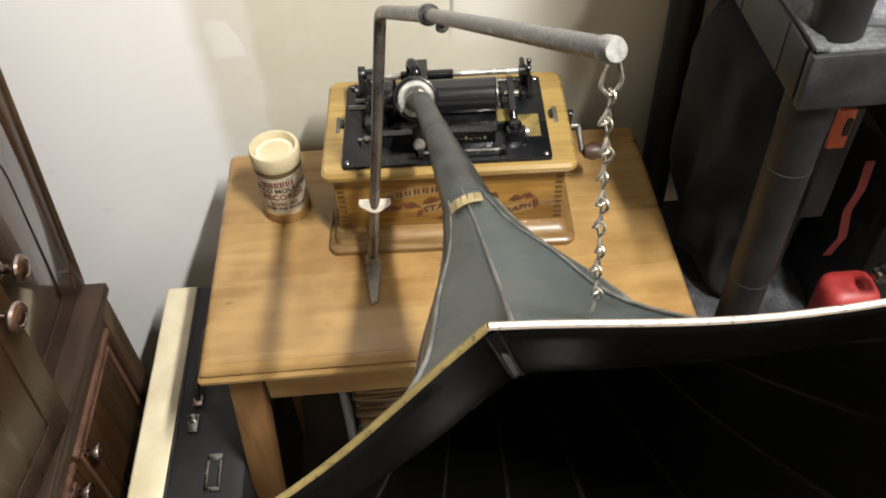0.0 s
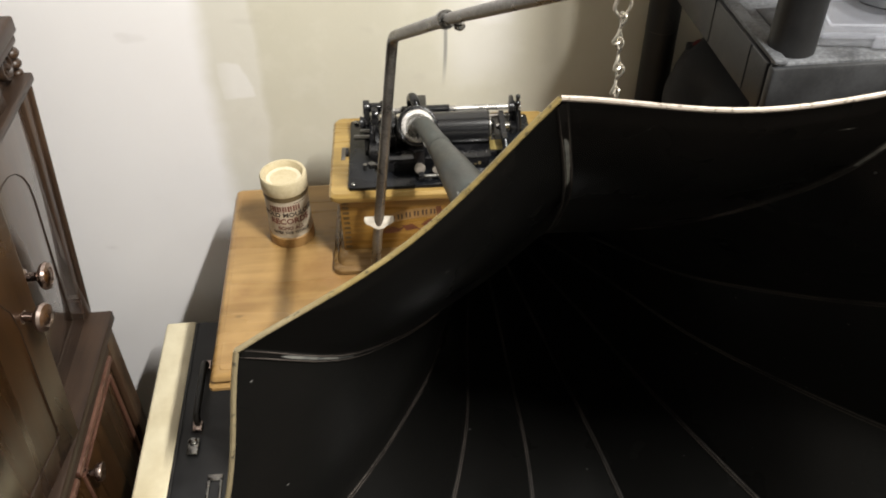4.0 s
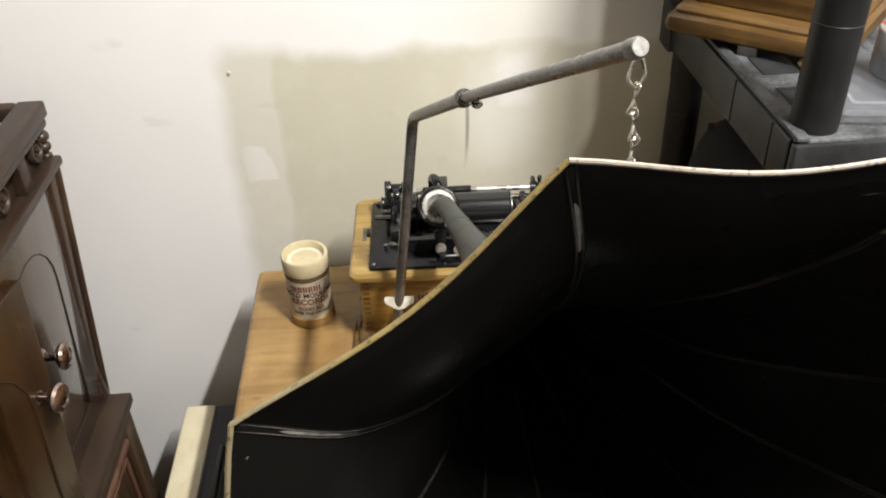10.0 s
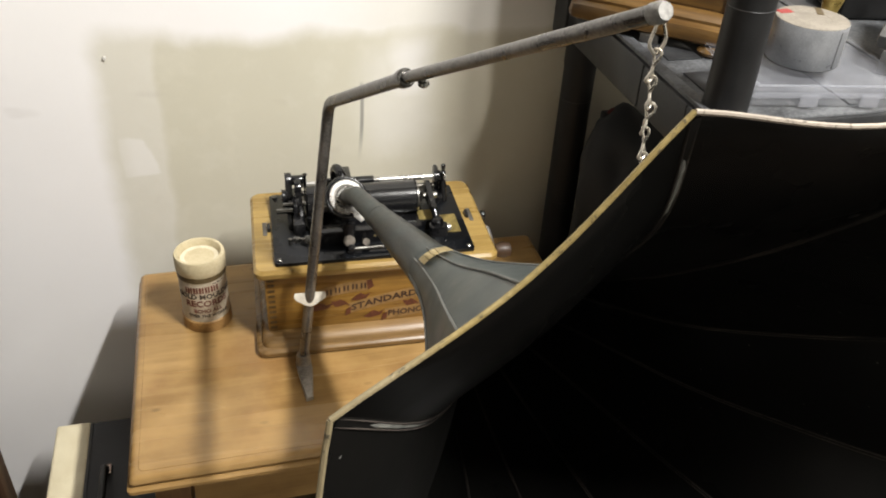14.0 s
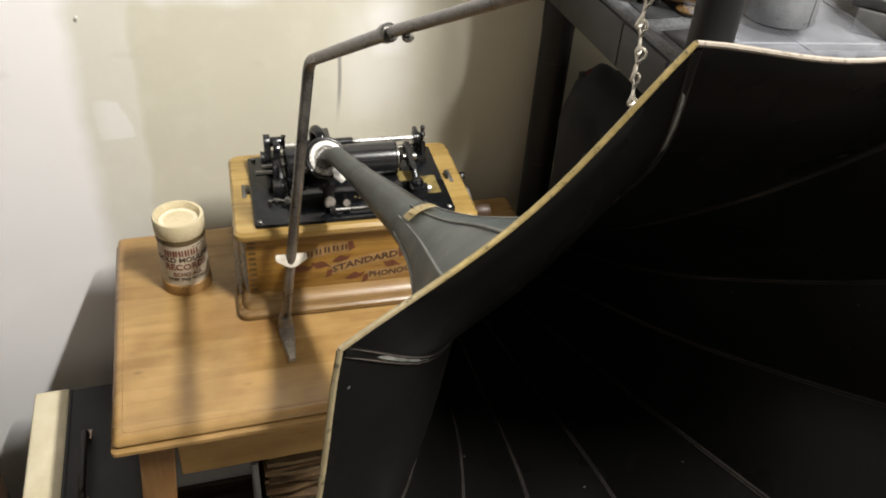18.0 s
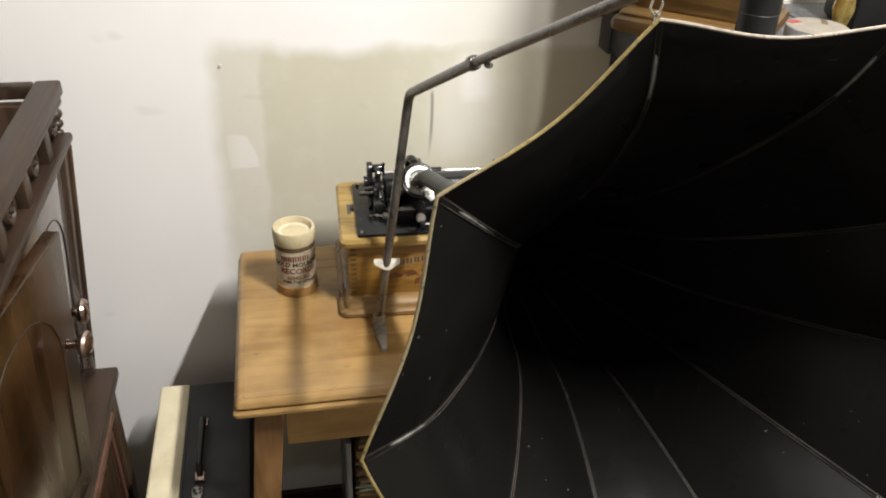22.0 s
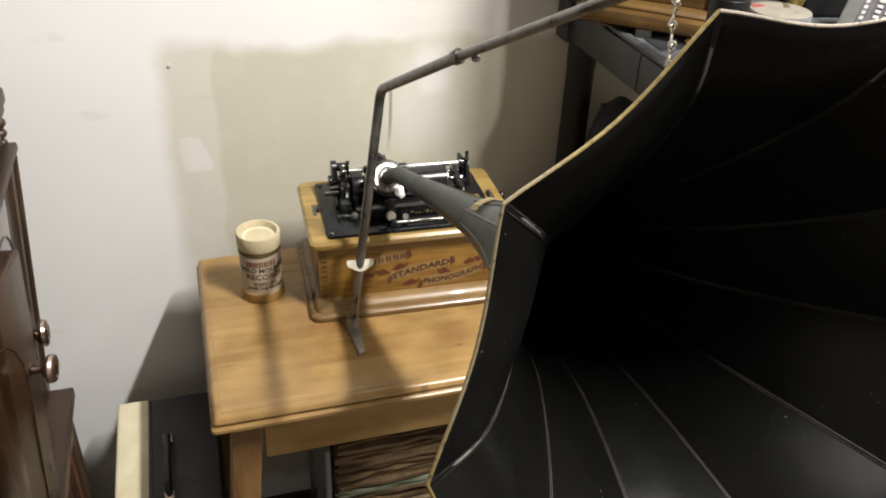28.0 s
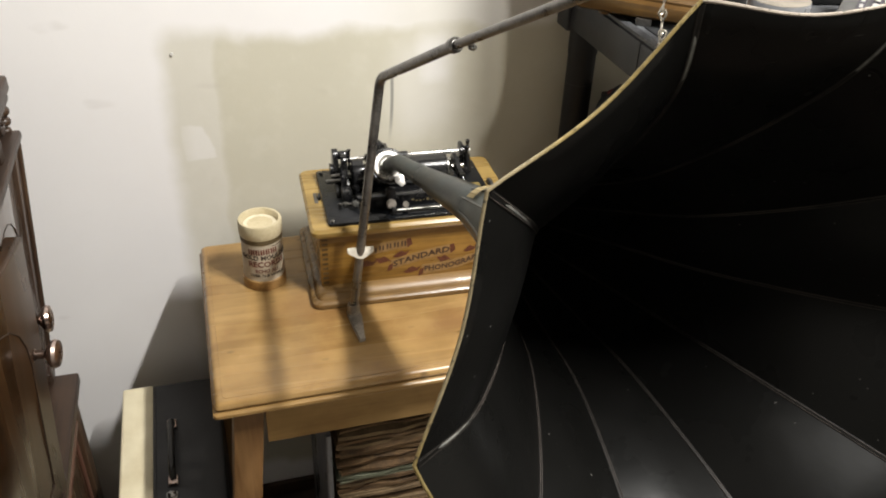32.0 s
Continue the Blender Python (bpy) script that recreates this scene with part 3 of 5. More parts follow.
def letters_on_front(text, size, p0, p1, lift, y, shear=0.0):
    """Letters set along a bowed line on the front face."""
    bm = lettering(text, size, 0.0003)
    xs = [v.co.x for v in bm.verts]
    lo, hi = min(xs), max(xs)
    for v in bm.verts:
        t = (v.co.x - lo) / (hi - lo)
        x = p0[0] + (p1[0] - p0[0]) * t + shear * v.co.y
        z = p0[1] + (p1[1] - p0[1]) * t + lift * math.sin(math.pi * t) + v.co.y
        v.co = Vector((x, y - 0.0006 - v.co.z, z))
    return bm


def build_phonograph():
    t = thing("cylinder_phonograph", "oak-cased cylinder phonograph with black works and worn gilt-edged lid frame", "phonograph", PHONO)
    part("base_moulding", tapered_ring([(0.164, 0.115, 0), (0.167, 0.118, 0.003), (0.167, 0.118, 0.0085), (0.1645, 0.1155, 0.0115), (0.1605, 0.1110, 0.0125), (0.1597, 0.1100, 0.0150), (0.1590, 0.1085, 0.0180), (0.1565, 0.1030, 0.0225), (0.153, 0.096, 0.026)], 0.014), "oak_worn", t, "worn oak base moulding")
    part("body", box(-0.150, 0.150, -0.090, 0.082, 0.024, LID_Z, 0.001), "oak", t)
    for k in range(11):
        z = 0.030 + k * 0.0088
        for s in (-1, 1):
            part("finger_joint", box(s * 0.1425 - 0.0045, s * 0.1425 + 0.0045, -0.0908, -0.0898, z, z + 0.0042), "end_grain", t)
    lid = tapered_ring([(0.153, 0.089, LID_Z - 0.003), (0.160, 0.097, LID_Z), (0.1625, 0.0995, LID_Z + 0.004), (0.1625, 0.0995, LID_Z + 0.010), (0.159, 0.096, LID_Z + 0.014)], 0.012)
    moved(lid, pose(0, -0.005, 0))
    part("lid_frame", lid, "oak_lid", t, "pale worn oak top frame")
    for s in (-1, 1):
        part("lid_catch", box(s * 0.1445 - 0.003, s * 0.1445 + 0.003, -0.020, 0.012, LID_Z + 0.0135, LID_Z + 0.0150, 0.0006), "steel_dull", t, "worn grey catch plate")
        part("catch_hook", box(s * 0.1390 - 0.0022, s * 0.1390 + 0.0022, -0.012, 0.002, LID_Z + 0.0136, LID_Z + 0.0200, 0.001), "japan", t)
    P = LID_Z + 0.0140
    part("bed_plate", slab(rounded(-0.135, 0.131, -0.094, 0.076, 0.004), P, P + 0.005, 0.002), "plate_black", t)
    Z = P + 0.005
    for x, y in ((-0.128, -0.087), (0.124, -0.087), (-0.128, 0.069), (0.124, 0.069)):
        part("plate_screw", moved(lathe([(0.0035, 0), (0.0035, 0.0015), (0.002, 0.0028)], 12), pose(x, y, Z)), "nickel", t)
    AZ, AY = Z + 0.028, 0.003
    # the cast frame that carries the works
    part("works_casting", join(box(-0.086, 0.076, -0.034, 0.060, Z, Z + 0.009, 0.003), box(-0.106, -0.090, -0.036, 0.062, Z, Z + 0.020, 0.004)), "japan", t)
    part("front_wall", slab(rounded(-0.084, 0.062, -0.060, -0.048, 0.004), Z, Z + 0.019, 0.0015), "japan", t, "black cast front wall")
    part("front_wall_cap", box(-0.086, 0.064, -0.062, -0.046, Z + 0.0192, Z + 0.0215, 0.001), "japan", t)

    def lug(x, top, y, deep, half):
        """A cast bearing arm, waisted and rounded at the top."""
        pts = [(y - deep, 0), (y - deep * 0.8, 0.018), (y - half * 1.5, 0.028)]
        pts += [(y - half * math.cos(math.pi * k / 8), top - half + half * math.sin(math.pi * k / 8)) for k in range(9)]
        pts += [(y + half * 1.1, 0.030), (y + deep * 0.5, 0.012), (y + deep * 0.6, 0)]
        return moved(slab([(p, q) for p, q in pts], -0.0045, 0.0045, 0.0012), Matrix(((0, 0, 1, x), (1, 0, 0, 0), (0, 1, 0, Z), (0, 0, 0, 1))))

    part("bearing_arm", lug(-0.108, 0.0610, 0.030, 0.048, 0.0110), "japan", t)
    part("bearing_arm", lug(-0.096, 0.0570, 0.016, 0.042, 0.0115), "japan", t)
    part("bearing_cap", moved(lathe([(0.006, -0.011), (0.0068, -0.008), (0.0068, 0.010), (0.006, 0.012)], 18, "x"), pose(-0.099, 0.030, Z + 0.050)), "japan", t)
    part("adjusting_screw", tube([(-0.085, 0.034, Z + 0.020), (-0.085, 0.034, Z + 0.052), (-0.085, 0.034, Z + 0.056)], 0.002, 10, [0.0020, 0.0020, 0.0036]), "japan", t)
    part("gear_case", moved(lathe([(0.012, -0.011), (0.024, -0.009), (0.025, 0.0), (0.024, 0.008), (0.012, 0.010)], 32, "x"), pose(-0.076, AY, AZ)), "japan", t)
    for x, r, y, z in ((-0.100, 0.018, AY - 0.004, AZ - 0.004), (-0.114, 0.010, AY + 0.016, AZ + 0.004)):
        part("pulley", moved(lathe([(0.004, -0.004), (r, -0.004), (r * 0.86, -0.001), (r * 0.86, 0.001), (r, 0.004), (0.004, 0.004)], 28, "x"), pose(x, y, z)), "japan", t)
    part("shaft_stub", tube([(-0.127, -0.006, Z + 0.024), (-0.105, -0.006, Z + 0.024)], 0.0038), "nickel", t)
    part("shaft", tube([(-0.118, AY, AZ), (-0.06, AY, AZ)], 0.0036), "nickel", t)
    for x, y, h in ((-0.082, -0.026, 0.024), (-0.070, 0.040, 0.030)):
        part("frame_post", tube([(x, y, Z), (x, y, Z + h)], 0.0045, 12), "japan", t)
    # the mandrel with a record on it
    part("mandrel", moved(lathe([(0.008, -0.066), (0.016, -0.064), (0.0200, -0.056), (0.0208, -0.020), (0.0208, 0.068), (0.012, 0.0695), (0.008, 0.074)], 36, "x"), pose(0, AY, AZ)), "nickel", t)
    part("wax_cylinder", moved(lathe([(0.0212, -0.038), (0.0228, -0.0375), (0.0234, 0.064), (0.0213, 0.0655)], 48, "x"), pose(0, AY, AZ)), "wax", t, "black cylinder record")
    part("record_edge", moved(lathe([(0.0214, 0.0656), (0.0231, 0.0658), (0.0231, 0.0670), (0.0214, 0.0672)], 40, "x"), pose(0, AY, AZ)), "nickel", t, "pale bevelled end of the record")
    # rods behind and before the record
    RY, RZ = 0.044, AZ + 0.006
    part("back_rod", tube([(-0.094, RY, RZ), (0.117, RY, RZ)], 0.0042, 16), "nickel_bright", t)
    part("rod_sleeve", tube([(-0.058, RY, RZ), (0.012, RY, RZ)], 0.0066, 18), "japan", t)
    part("feed_screw", tube([(-0.09, RY + 0.002, AZ - 0.010), (0.112, RY + 0.002, AZ - 0.010)], 0.0040, 14), "dark_metal", t)
    part("front_rail", tube([(-0.034, -0.082, Z + 0.0065), (0.070, -0.082, Z + 0.0065)], 0.0026, 14), "nickel", t)
    for x in (-0.034, 0.070):
        part("rail_post", box(x - 0.004, x + 0.004, -0.087, -0.077, Z, Z + 0.011, 0.0015), "japan", t)
    # end bracket with its thumbscrew
    part("end_bracket", join(box(0.100, 0.110, 0.020, 0.064, Z, Z + 0.014, 0.003), box(0.101, 0.108, 0.040, 0.062, Z + 0.01, RZ + 0.010, 0.003), moved(lathe([(0.008, -0.005), (0.008, 0.005)], 20, "x"), pose(0.1045, RY, RZ))), "japan", t)
    part("thumbscrew", moved(lathe([(0.002, 0), (0.002, 0.012), (0.0042, 0.014), (0.0042, 0.018), (0.002, 0.020), (0.0034, 0.026), (0.0034, 0.029), (0.001, 0.031)], 14), pose(0.112, RY - 0.006, RZ - 0.008)), "japan", t)
    part("gate_post", tube([(0.112, RY - 0.006, RZ - 0.004), (0.113, RY - 0.014, Z)], 0.0050, 12), "japan", t)
    gate = part("end_gate", join(moved(slab([(-0.040, -0.006), (-0.030, -0.008), (0.010, -0.011), (0.024, -0.006), (0.028, 0.006), (0.018, 0.014), (0.004, 0.011), (-0.020, 0.005), (-0.040, 0.005)], -0.0035, 0.0035, 0.001), Matrix(((0, 0, 1, 0.0855), (1, 0, 0, AY), (0, 1, 0, AZ), (0, 0, 0, 1)))), tube([(0.0855, AY - 0.036, AZ), (0.0868, -0.046, Z + 0.016)], 0.0050, 12)), "japan", t)
    part("gate_pivot", tube([(0.077, AY, AZ), (0.096, AY, AZ)], 0.0045, 12), "nickel", gate)
    part("gate_catch", join(slab(rounded(0.076, 0.100, -0.062, -0.044, 0.005), Z, Z + 0.016, 0.004), moved(lathe([(0.0085, 0), (0.0085, 0.008), (0.006, 0.011)], 18), pose(0.0868, -0.050, Z + 0.013))), "japan", t)
    part("catch_screw", moved(lathe([(0.005, 0), (0.005, 0.004), (0.003, 0.0055)], 16, "x"), pose(0.100, -0.055, Z + 0.011)), "nickel_bright", t)
    # carriage, its arched eye and the reproducer
    CX = -0.034
    part("carriage", box(CX - 0.012, CX + 0.012, -0.030, 0.050, AZ + 0.0240, AZ + 0.0280, 0.0015), "japan", t)
    part("carriage_slide", box(CX - 0.012, CX + 0.012, 0.044, 0.064, AZ - 0.012, AZ + 0.010, 0.004), "japan", t)
    part("lift_lever", slab(rounded(CX - 0.010, CX + 0.006, -0.068, -0.061, 0.003), Z + 0.016, Z + 0.036, 0.002), "japan", t)
    part("carriage_eye", ring_bm((CX - 0.005, 0.018, AZ + 0.025), (1, 0.30, 0.05), 0.0165, 0.0066, 30, 12), "japan", t)
    centre = Vector((-0.0365, -0.049, 0.2065))
    way = Vector((0.02, -0.80, 0.60)).normalized()
    rep = part("reproducer", along(lathe([(0.010, -0.012), (0.0215, -0.011), (0.0232, -0.007), (0.0232, 0.000), (0.0218, 0.0030), (0.0165, 0.0030), (0.0145, 0.0002)], 40), centre, centre + way), "nickel_bright", t, "bright nickel reproducer")
    part("diaphragm", along(lathe([(0.0144, 0.0003), (0.013, 0.0012), (0.0118, 0.0010), (0.0118, 0.004)], 32), centre, centre + way), "nickel", rep, "dull nickel inner plate")
    part("reproducer_holder", ring_bm(centre - way * 0.004, way, 0.0252, 0.0032, 36, 10), "japan", t)
    tab = slab([(-0.006, 0.0), (0.008, 0.004), (0.010, -0.012), (0.004, -0.016), (-0.005, -0.008)], 0, 0.0016, 0.0004)
    side = Vector((1, 0, 0)).cross(way).normalized()
    spot = centre + way * 0.004 - side * -0.0185 + Vector((0.012, 0, 0))
    part("reproducer_tab", moved(tab, Matrix.Translation(spot) @ Matrix((Vector((1, 0, 0)), -side, way)).transposed().to_4x4()), "nickel_bright", t, "bright bent metal tab")
    # knobs and levers before the front wall
    for x, y, z, r, mat in ((-0.036, -0.070, Z + 0.011, 0.0078, "knob_disc"), (-0.014, -0.072, Z + 0.009, 0.0052, "knob_disc"), (-0.089, -0.058, Z + 0.010, 0.0058, "nickel")):
        part("knob", along(lathe([(0.003, -0.010), (0.003, 0), (r, 0.001), (r, 0.0035), (r * 0.85, 0.0045)], 24), (x, y, z), (x, y - 0.8, z + 0.5)), mat, t, "dull nickel disc knob")
    part("start_lever", join(tube([(-0.103, -0.046, Z + 0.005), (-0.088, -0.056, Z + 0.007)], 0.0026), moved(lathe([(0.005, 0), (0.005, 0.006)], 16), pose(-0.103, -0.046, Z))), "nickel", t)
    part("speed_screw", tube([(-0.112, -0.052, Z), (-0.112, -0.052, Z + 0.009)], 0.0030), "nickel", t)
    part("data_plate", box(0.092, 0.121, -0.052, -0.008, Z, Z + 0.001), "old_brass_plate", t, "tarnished brass plate")
    part("data_plate", box(0.066, 0.0915, -0.030, -0.006, Z + 0.0092, Z + 0.0102), "old_brass_plate", t)
    # gilt script on the front wall, as strokes
    for k in range(9):
        part("script_stroke", box(-0.002 + k * 0.0060, 0.0016 + k * 0.0060, -0.0606, -0.0598, Z + 0.007 + 0.0015 * (k % 3 == 0), Z + 0.0084 + 0.0028 * (k % 4 == 0)), "gold_ink", t)
    # winding crank
    crank = part("crank", join(tube([(0.150, 0.03, 0.086), (0.184, 0.03, 0.086)], 0.004), tube([(0.184, 0.03, 0.086), (0.186, -0.005, 0.068)], 0.0042)), "steel_dull", t)
    part("crank_handle", along(lathe([(0.004, 0), (0.009, 0.003), (0.0130, 0.014), (0.0105, 0.025), (0.003, 0.028)], 20), (0.186, -0.005, 0.068), (0.22, -0.005, 0.068)), "walnut", crank, "turned dark wooden handle")
    part("side_hook", join(tube([(0.158, 0.006, LID_Z + 0.005), (0.166, 0.006, LID_Z + 0.005)], 0.0035), moved(lathe([(0.006, -0.003), (0.007, 0.0), (0.006, 0.004)], 16, "x"), pose(0.166, 0.006, LID_Z + 0.005)), tube([(0.166, 0.006, LID_Z + 0.005), (0.166, 0.000, LID_Z - 0.010)], 0.003)), "japan", t)
    # the transfer on the front: three ribbons with scrolls
    F = -0.0901
    for p0, p1, lift, half in (((-0.090, 0.078), (-0.012, 0.091), 0.003, 0.0085), ((-0.040, 0.053), (0.058, 0.072), 0.002, 0.0085), ((0.010, 0.038), (0.112, 0.056), -0.005, 0.0085)):
        part("ribbon", flat_shape(ribbon(p0, p1, lift, half), F), "decal_tan", t)
        part("ribbon_end", flat_shape([(p1[0] - 0.002, p1[1] - half), (p1[0] + 0.006, p1[1] - half * 0.3), (p1[0] + 0.003, p1[1] + half * 1.1), (p1[0] - 0.004, p1[1] + half * 0.9)], F - 0.0003), "decal_red", t)
        part("ribbon_end", flat_shape([(p0[0] + 0.002, p0[1] - half), (p0[0] - 0.006, p0[1] - half * 1.4), (p0[0] - 0.004, p0[1] - 0.001), (p0[0] + 0.003, p0[1] + half * 0.4)], F - 0.0003), "decal_red", t)
    for x, z, w, s in ((-0.078, 0.060, 0.017, 1), (-0.052, 0.064, 0.013, -1), (-0.024, 0.072, 0.013, 1), (0.046, 0.055, 0.012, -1), (-0.006, 0.040, 0.014, 1), (0.088, 0.069, 0.011, 1), (0.104, 0.072, 0.008, -1)):
        part("scroll", flat_shape([(x - w, z - 0.004 * s), (x - w * 0.4, z + 0.003), (x, z + 0.006), (x + w * 0.5, z + 0.002), (x + w, z + 0.005 * s), (x + w * 0.6, z - 0.003), (x, z - 0.005), (x - w * 0.5, z - 0.006)], F - 0.0003), "decal_red", t)
    for k in range(6):
        x = -0.082 + k * 0.0116
        z = 0.0795 + k * 0.0021 + 0.003 * math.sin(math.pi * (k + 0.5) / 6)
        for d, wide in ((0.0, 0.0026), (0.0050, 0.0024)):
            part("lettering_bar", flat_shape([(x + d, z - 0.0046), (x + d + wide, z - 0.0040), (x + d + wide, z + 0.0046), (x + d, z + 0.0040)], F - 0.0006), "decal_dark", t)
    part("lettering", letters_on_front("STANDARD", 0.0140, (-0.037, 0.0535), (0.054, 0.0715), 0.002, F), "decal_dark", t, smooth=False)
    part("lettering", letters_on_front("PHONOGRAPH", 0.0130, (0.014, 0.0385), (0.107, 0.0550), -0.005, F), "decal_dark", t, smooth=False)
    return t


M["knob_disc"] = surface("dull_nickel_disc", (0.075, 0.064, 0.052), (0.15, 0.13, 0.108), 0.5, 0.3, 80, 400, 0.15)
M["old_brass_plate"] = surface("aged_brass_plate", (0.16, 0.12, 0.04), (0.34, 0.26, 0.09), 0.4, 0.4, 50, 400, 0.1)
M["dark_metal"] = surface("dull_dark_metal", (0.05, 0.046, 0.04), (0.16, 0.145, 0.125), 0.35, 0.7, 60, 400, 0.15)
build_phonograph()


# ---- the record carton ----
def build_carton():
    t = thing("record_carton", "cream cardboard cylinder record box with printed paper label", "box", pose(0.095, 0.275, TABLE_H, 0, 0, 0))
    R = 0.0322
    part("carton_foot", lathe([(R + 0.001, 0), (R + 0.0015, 0.002), (R + 0.0015, 0.017), (R, 0.0185)], 48), "card_gilt", t, "bronze-coloured foot")
    part("carton_wall", lathe([(R, 0.018), (R, 0.086)], 48), "card_label", t, "aged white paper label")
    part("carton_band", lathe([(R, 0.0850), (R + 0.0006, 0.0855), (R + 0.0006, 0.0935), (R, 0.094)], 48), "card_band", t, "dark olive band")
    part("carton_lid", lathe([(R + 0.0008, 0.0935), (R + 0.0016, 0.0950), (R + 0.0016, 0.1145), (R + 0.0004, 0.1172), (R - 0.003, 0.1168), (R - 0.006, 0.1110), (R - 0.0065, 0.1080)], 48), "card_cream", t, "cream lid with rolled rim")
    part("lid_disc", lathe([(R - 0.0062, 0.1070), (R - 0.0068, 0.1086), (R - 0.014, 0.1078), (0.004, 0.1070)], 40), "card_pale", t, "pale dished paper disc")

    def wrap(bm, z, mid):
        for v in bm.verts:
            a = mid + v.co.x / R
            r = R + 0.0003 + v.co.z
            v.co = Vector((r * math.sin(a), -r * math.cos(a), z + v.co.y))
        return bm

    for k in range(6):
        for dx, wide in ((-0.0022, 0.0011), (0.0020, 0.0013)):
            part("lettering_bar", wrap(moved(box(-wide, wide, -0.0050, 0.0050, 0, 0.0003), pose(-0.0245 + k * 0.0078 + dx, 0.001 * (k / 5 - 0.5), 0)), 0.0735, 0.10), "ink_red", t)
    for text, size, z, ink in (("GOLD MOULDED", 0.0112, 0.0620, "ink_black"), ("RECORDS", 0.0138, 0.0500, "ink_red"), ("ECHO ALL", 0.0084, 0.0375, "ink_red"), ("OVER THE WORLD", 0.0068, 0.0290, "ink_black")):
        part("lettering", wrap(lettering(text, size, 0.0002), z, 0.12), ink, t, smooth=False)
    for k in range(3):
        part("lettering_bar", wrap(moved(box(-0.003, 0.003, -0.0006, 0.0006, 0, 0.0002), pose(0.012 + k * 0.007, 0, 0)), 0.0815, 0.12), "ink_black", t)
    return t


build_carton()


# ---- the horn crane with its chain ----
ARM_END, COLLAR, BEND, FOOT = Vector((0.373, -0.317, 1.387)), Vector((0.306, -0.024, 1.226)), Vector((0.262, 0.155, 1.121)), Vector((0.2165, 0.150, 0.750))


def build_crane():
    t = thing("horn_crane", "bent steel tube horn crane standing on the table", "horn stand", pose(FOOT.x, FOOT.y, TABLE_H))
    o = Vector((FOOT.x, FOOT.y, TABLE_H))
    L = lambda p: Vector(p) - o  # noqa: E731
    part("post", tube(bent([L(FOOT), L(BEND), L(COLLAR)], 0.014), 0.0066, 16), "steel_dull", t)
    d = (ARM_END - COLLAR).normalized()
    part("arm", tube([L(COLLAR - d * 0.01), L(ARM_END)], 0.0054, 18), "steel_dull", t)
    part("arm_cap", tube([L(ARM_END - d * 0.004), L(ARM_END + d * 0.003), L(ARM_END + d * 0.006)], 0.006, 20, [0.0060, 0.0060, 0.0048]), "steel_end", t, "bright cut tube end")
    part("collar", tube([L(COLLAR - d * 0.006), L(COLLAR - d * 0.004), L(COLLAR + d * 0.004), L(COLLAR + d * 0.006)], 0.009, 18, [0.0070, 0.0088, 0.0088, 0.0070]), "steel_dull", t)
    k = COLLAR + d * 0.040
    part("thumbscrew", tube([L(k), L(k + Vector((0.001, 0, -0.0065))), L(k + Vector((0.001, 0, -0.0072))), L(k + Vector((0.0014, 0, -0.0100))), L(k + Vector((0.0015, 0, -0.0122)))], 0.003, 14, [0.0024, 0.0024, 0.0048, 0.0052, 0.0030]), "nickel", t, "small round nickel thumbscrew")
    part("foot", join(slab([(-0.010, 0.006), (0.010, 0.006), (0.0105, -0.012), (0.005, -0.066), (-0.004, -0.068), (-0.0095, -0.012)], 0.0, 0.006, 0.0015), lathe([(0.0105, 0), (0.0095, 0.018), (0.0085, 0.021)], 18)), "iron_foot", t, "flat pointed iron foot")
    z = 0.117
    p = L(FOOT + (BEND - FOOT) * ((z + TABLE_H - FOOT.z) / (BEND.z - FOOT.z)))
    shape = []
    for k in range(36):
        q = 2 * math.pi * k / 36
        dip = 0.30 * math.sin(2 * q) ** 2 if math.sin(q) < 0 else 0.0
        shape.append((0.0200 * math.cos(q), min(0.0045, 0.0135 * math.sin(q) * (1 - dip))))
    part("clamp", moved(slab(shape, -0.0015, 0.0015, 0.0008), Matrix.Translation(p + Vector((0, -0.001, 0))) @ pose(0, 0, 0, 62, 0, -3)), "bracket", t, "cream scalloped clamp plate")
    return t


build_crane()


def chain_link(size=0.0094, wire=0.00080):
    """A jack chain link: a wire figure of eight, its loops at right angles."""
    pts = []
    for k in range(25):
        a = 2 * math.pi * k / 24
        z = math.cos(a) * size
        w = math.sin(2 * a) * size * 0.34
        turn = (math.cos(a) * 0.5 + 0.5) * math.pi / 2
        pts.append((w * math.cos(turn), w * math.sin(turn), z))
    return tube(pts, wire, 8)


def build_chain(top, low):
    t = thing("chain", "thin zinc wire link chain hanging from the crane arm", "chain", Matrix.Translation(top))
    n = 9
    step = (low - top) / n
    mesh = None
    part("hook", tube(bent([(0.0015, 0.004, 0.011), (0.0052, 0.0, -0.004), (0.0008, 0.0, -0.0125), (-0.0048, 0.0, -0.006), (0.0005, 0.002, 0.010)], 0.003), 0.0010, 8), "chain", t)
    for k in range(n):
        if mesh is None:
            ob = part("link", chain_link(), "chain", t)
            mesh = ob.data
        else:
            ob = new("link", mesh)
            ob.parent = t
        ob.matrix_basis = Matrix.Translation(step * (k + 0.5) + Vector((0, 0, -0.010))) @ pose(0, 0, 0, 6 * (-1) ** k, 4, 20 + 11 * (k % 3))
    return t


# ---- the horn ----
HORN_C, HORN_R, HORN_AX = Vector((0.3826, -0.5341, 1.1667)), 0.2641, Vector((0.0749, -0.9589, 0.2737))
TIP = Vector((0.3041, -0.4706, 1.4108))
PETALS = 10
HU = (TIP - HORN_C).normalized()
HU = (HU - HORN_AX * HU.dot(HORN_AX)).normalized()
HV = HORN_AX.cross(HU)
NECK = Vector((0.298, 0.203, 0.968))
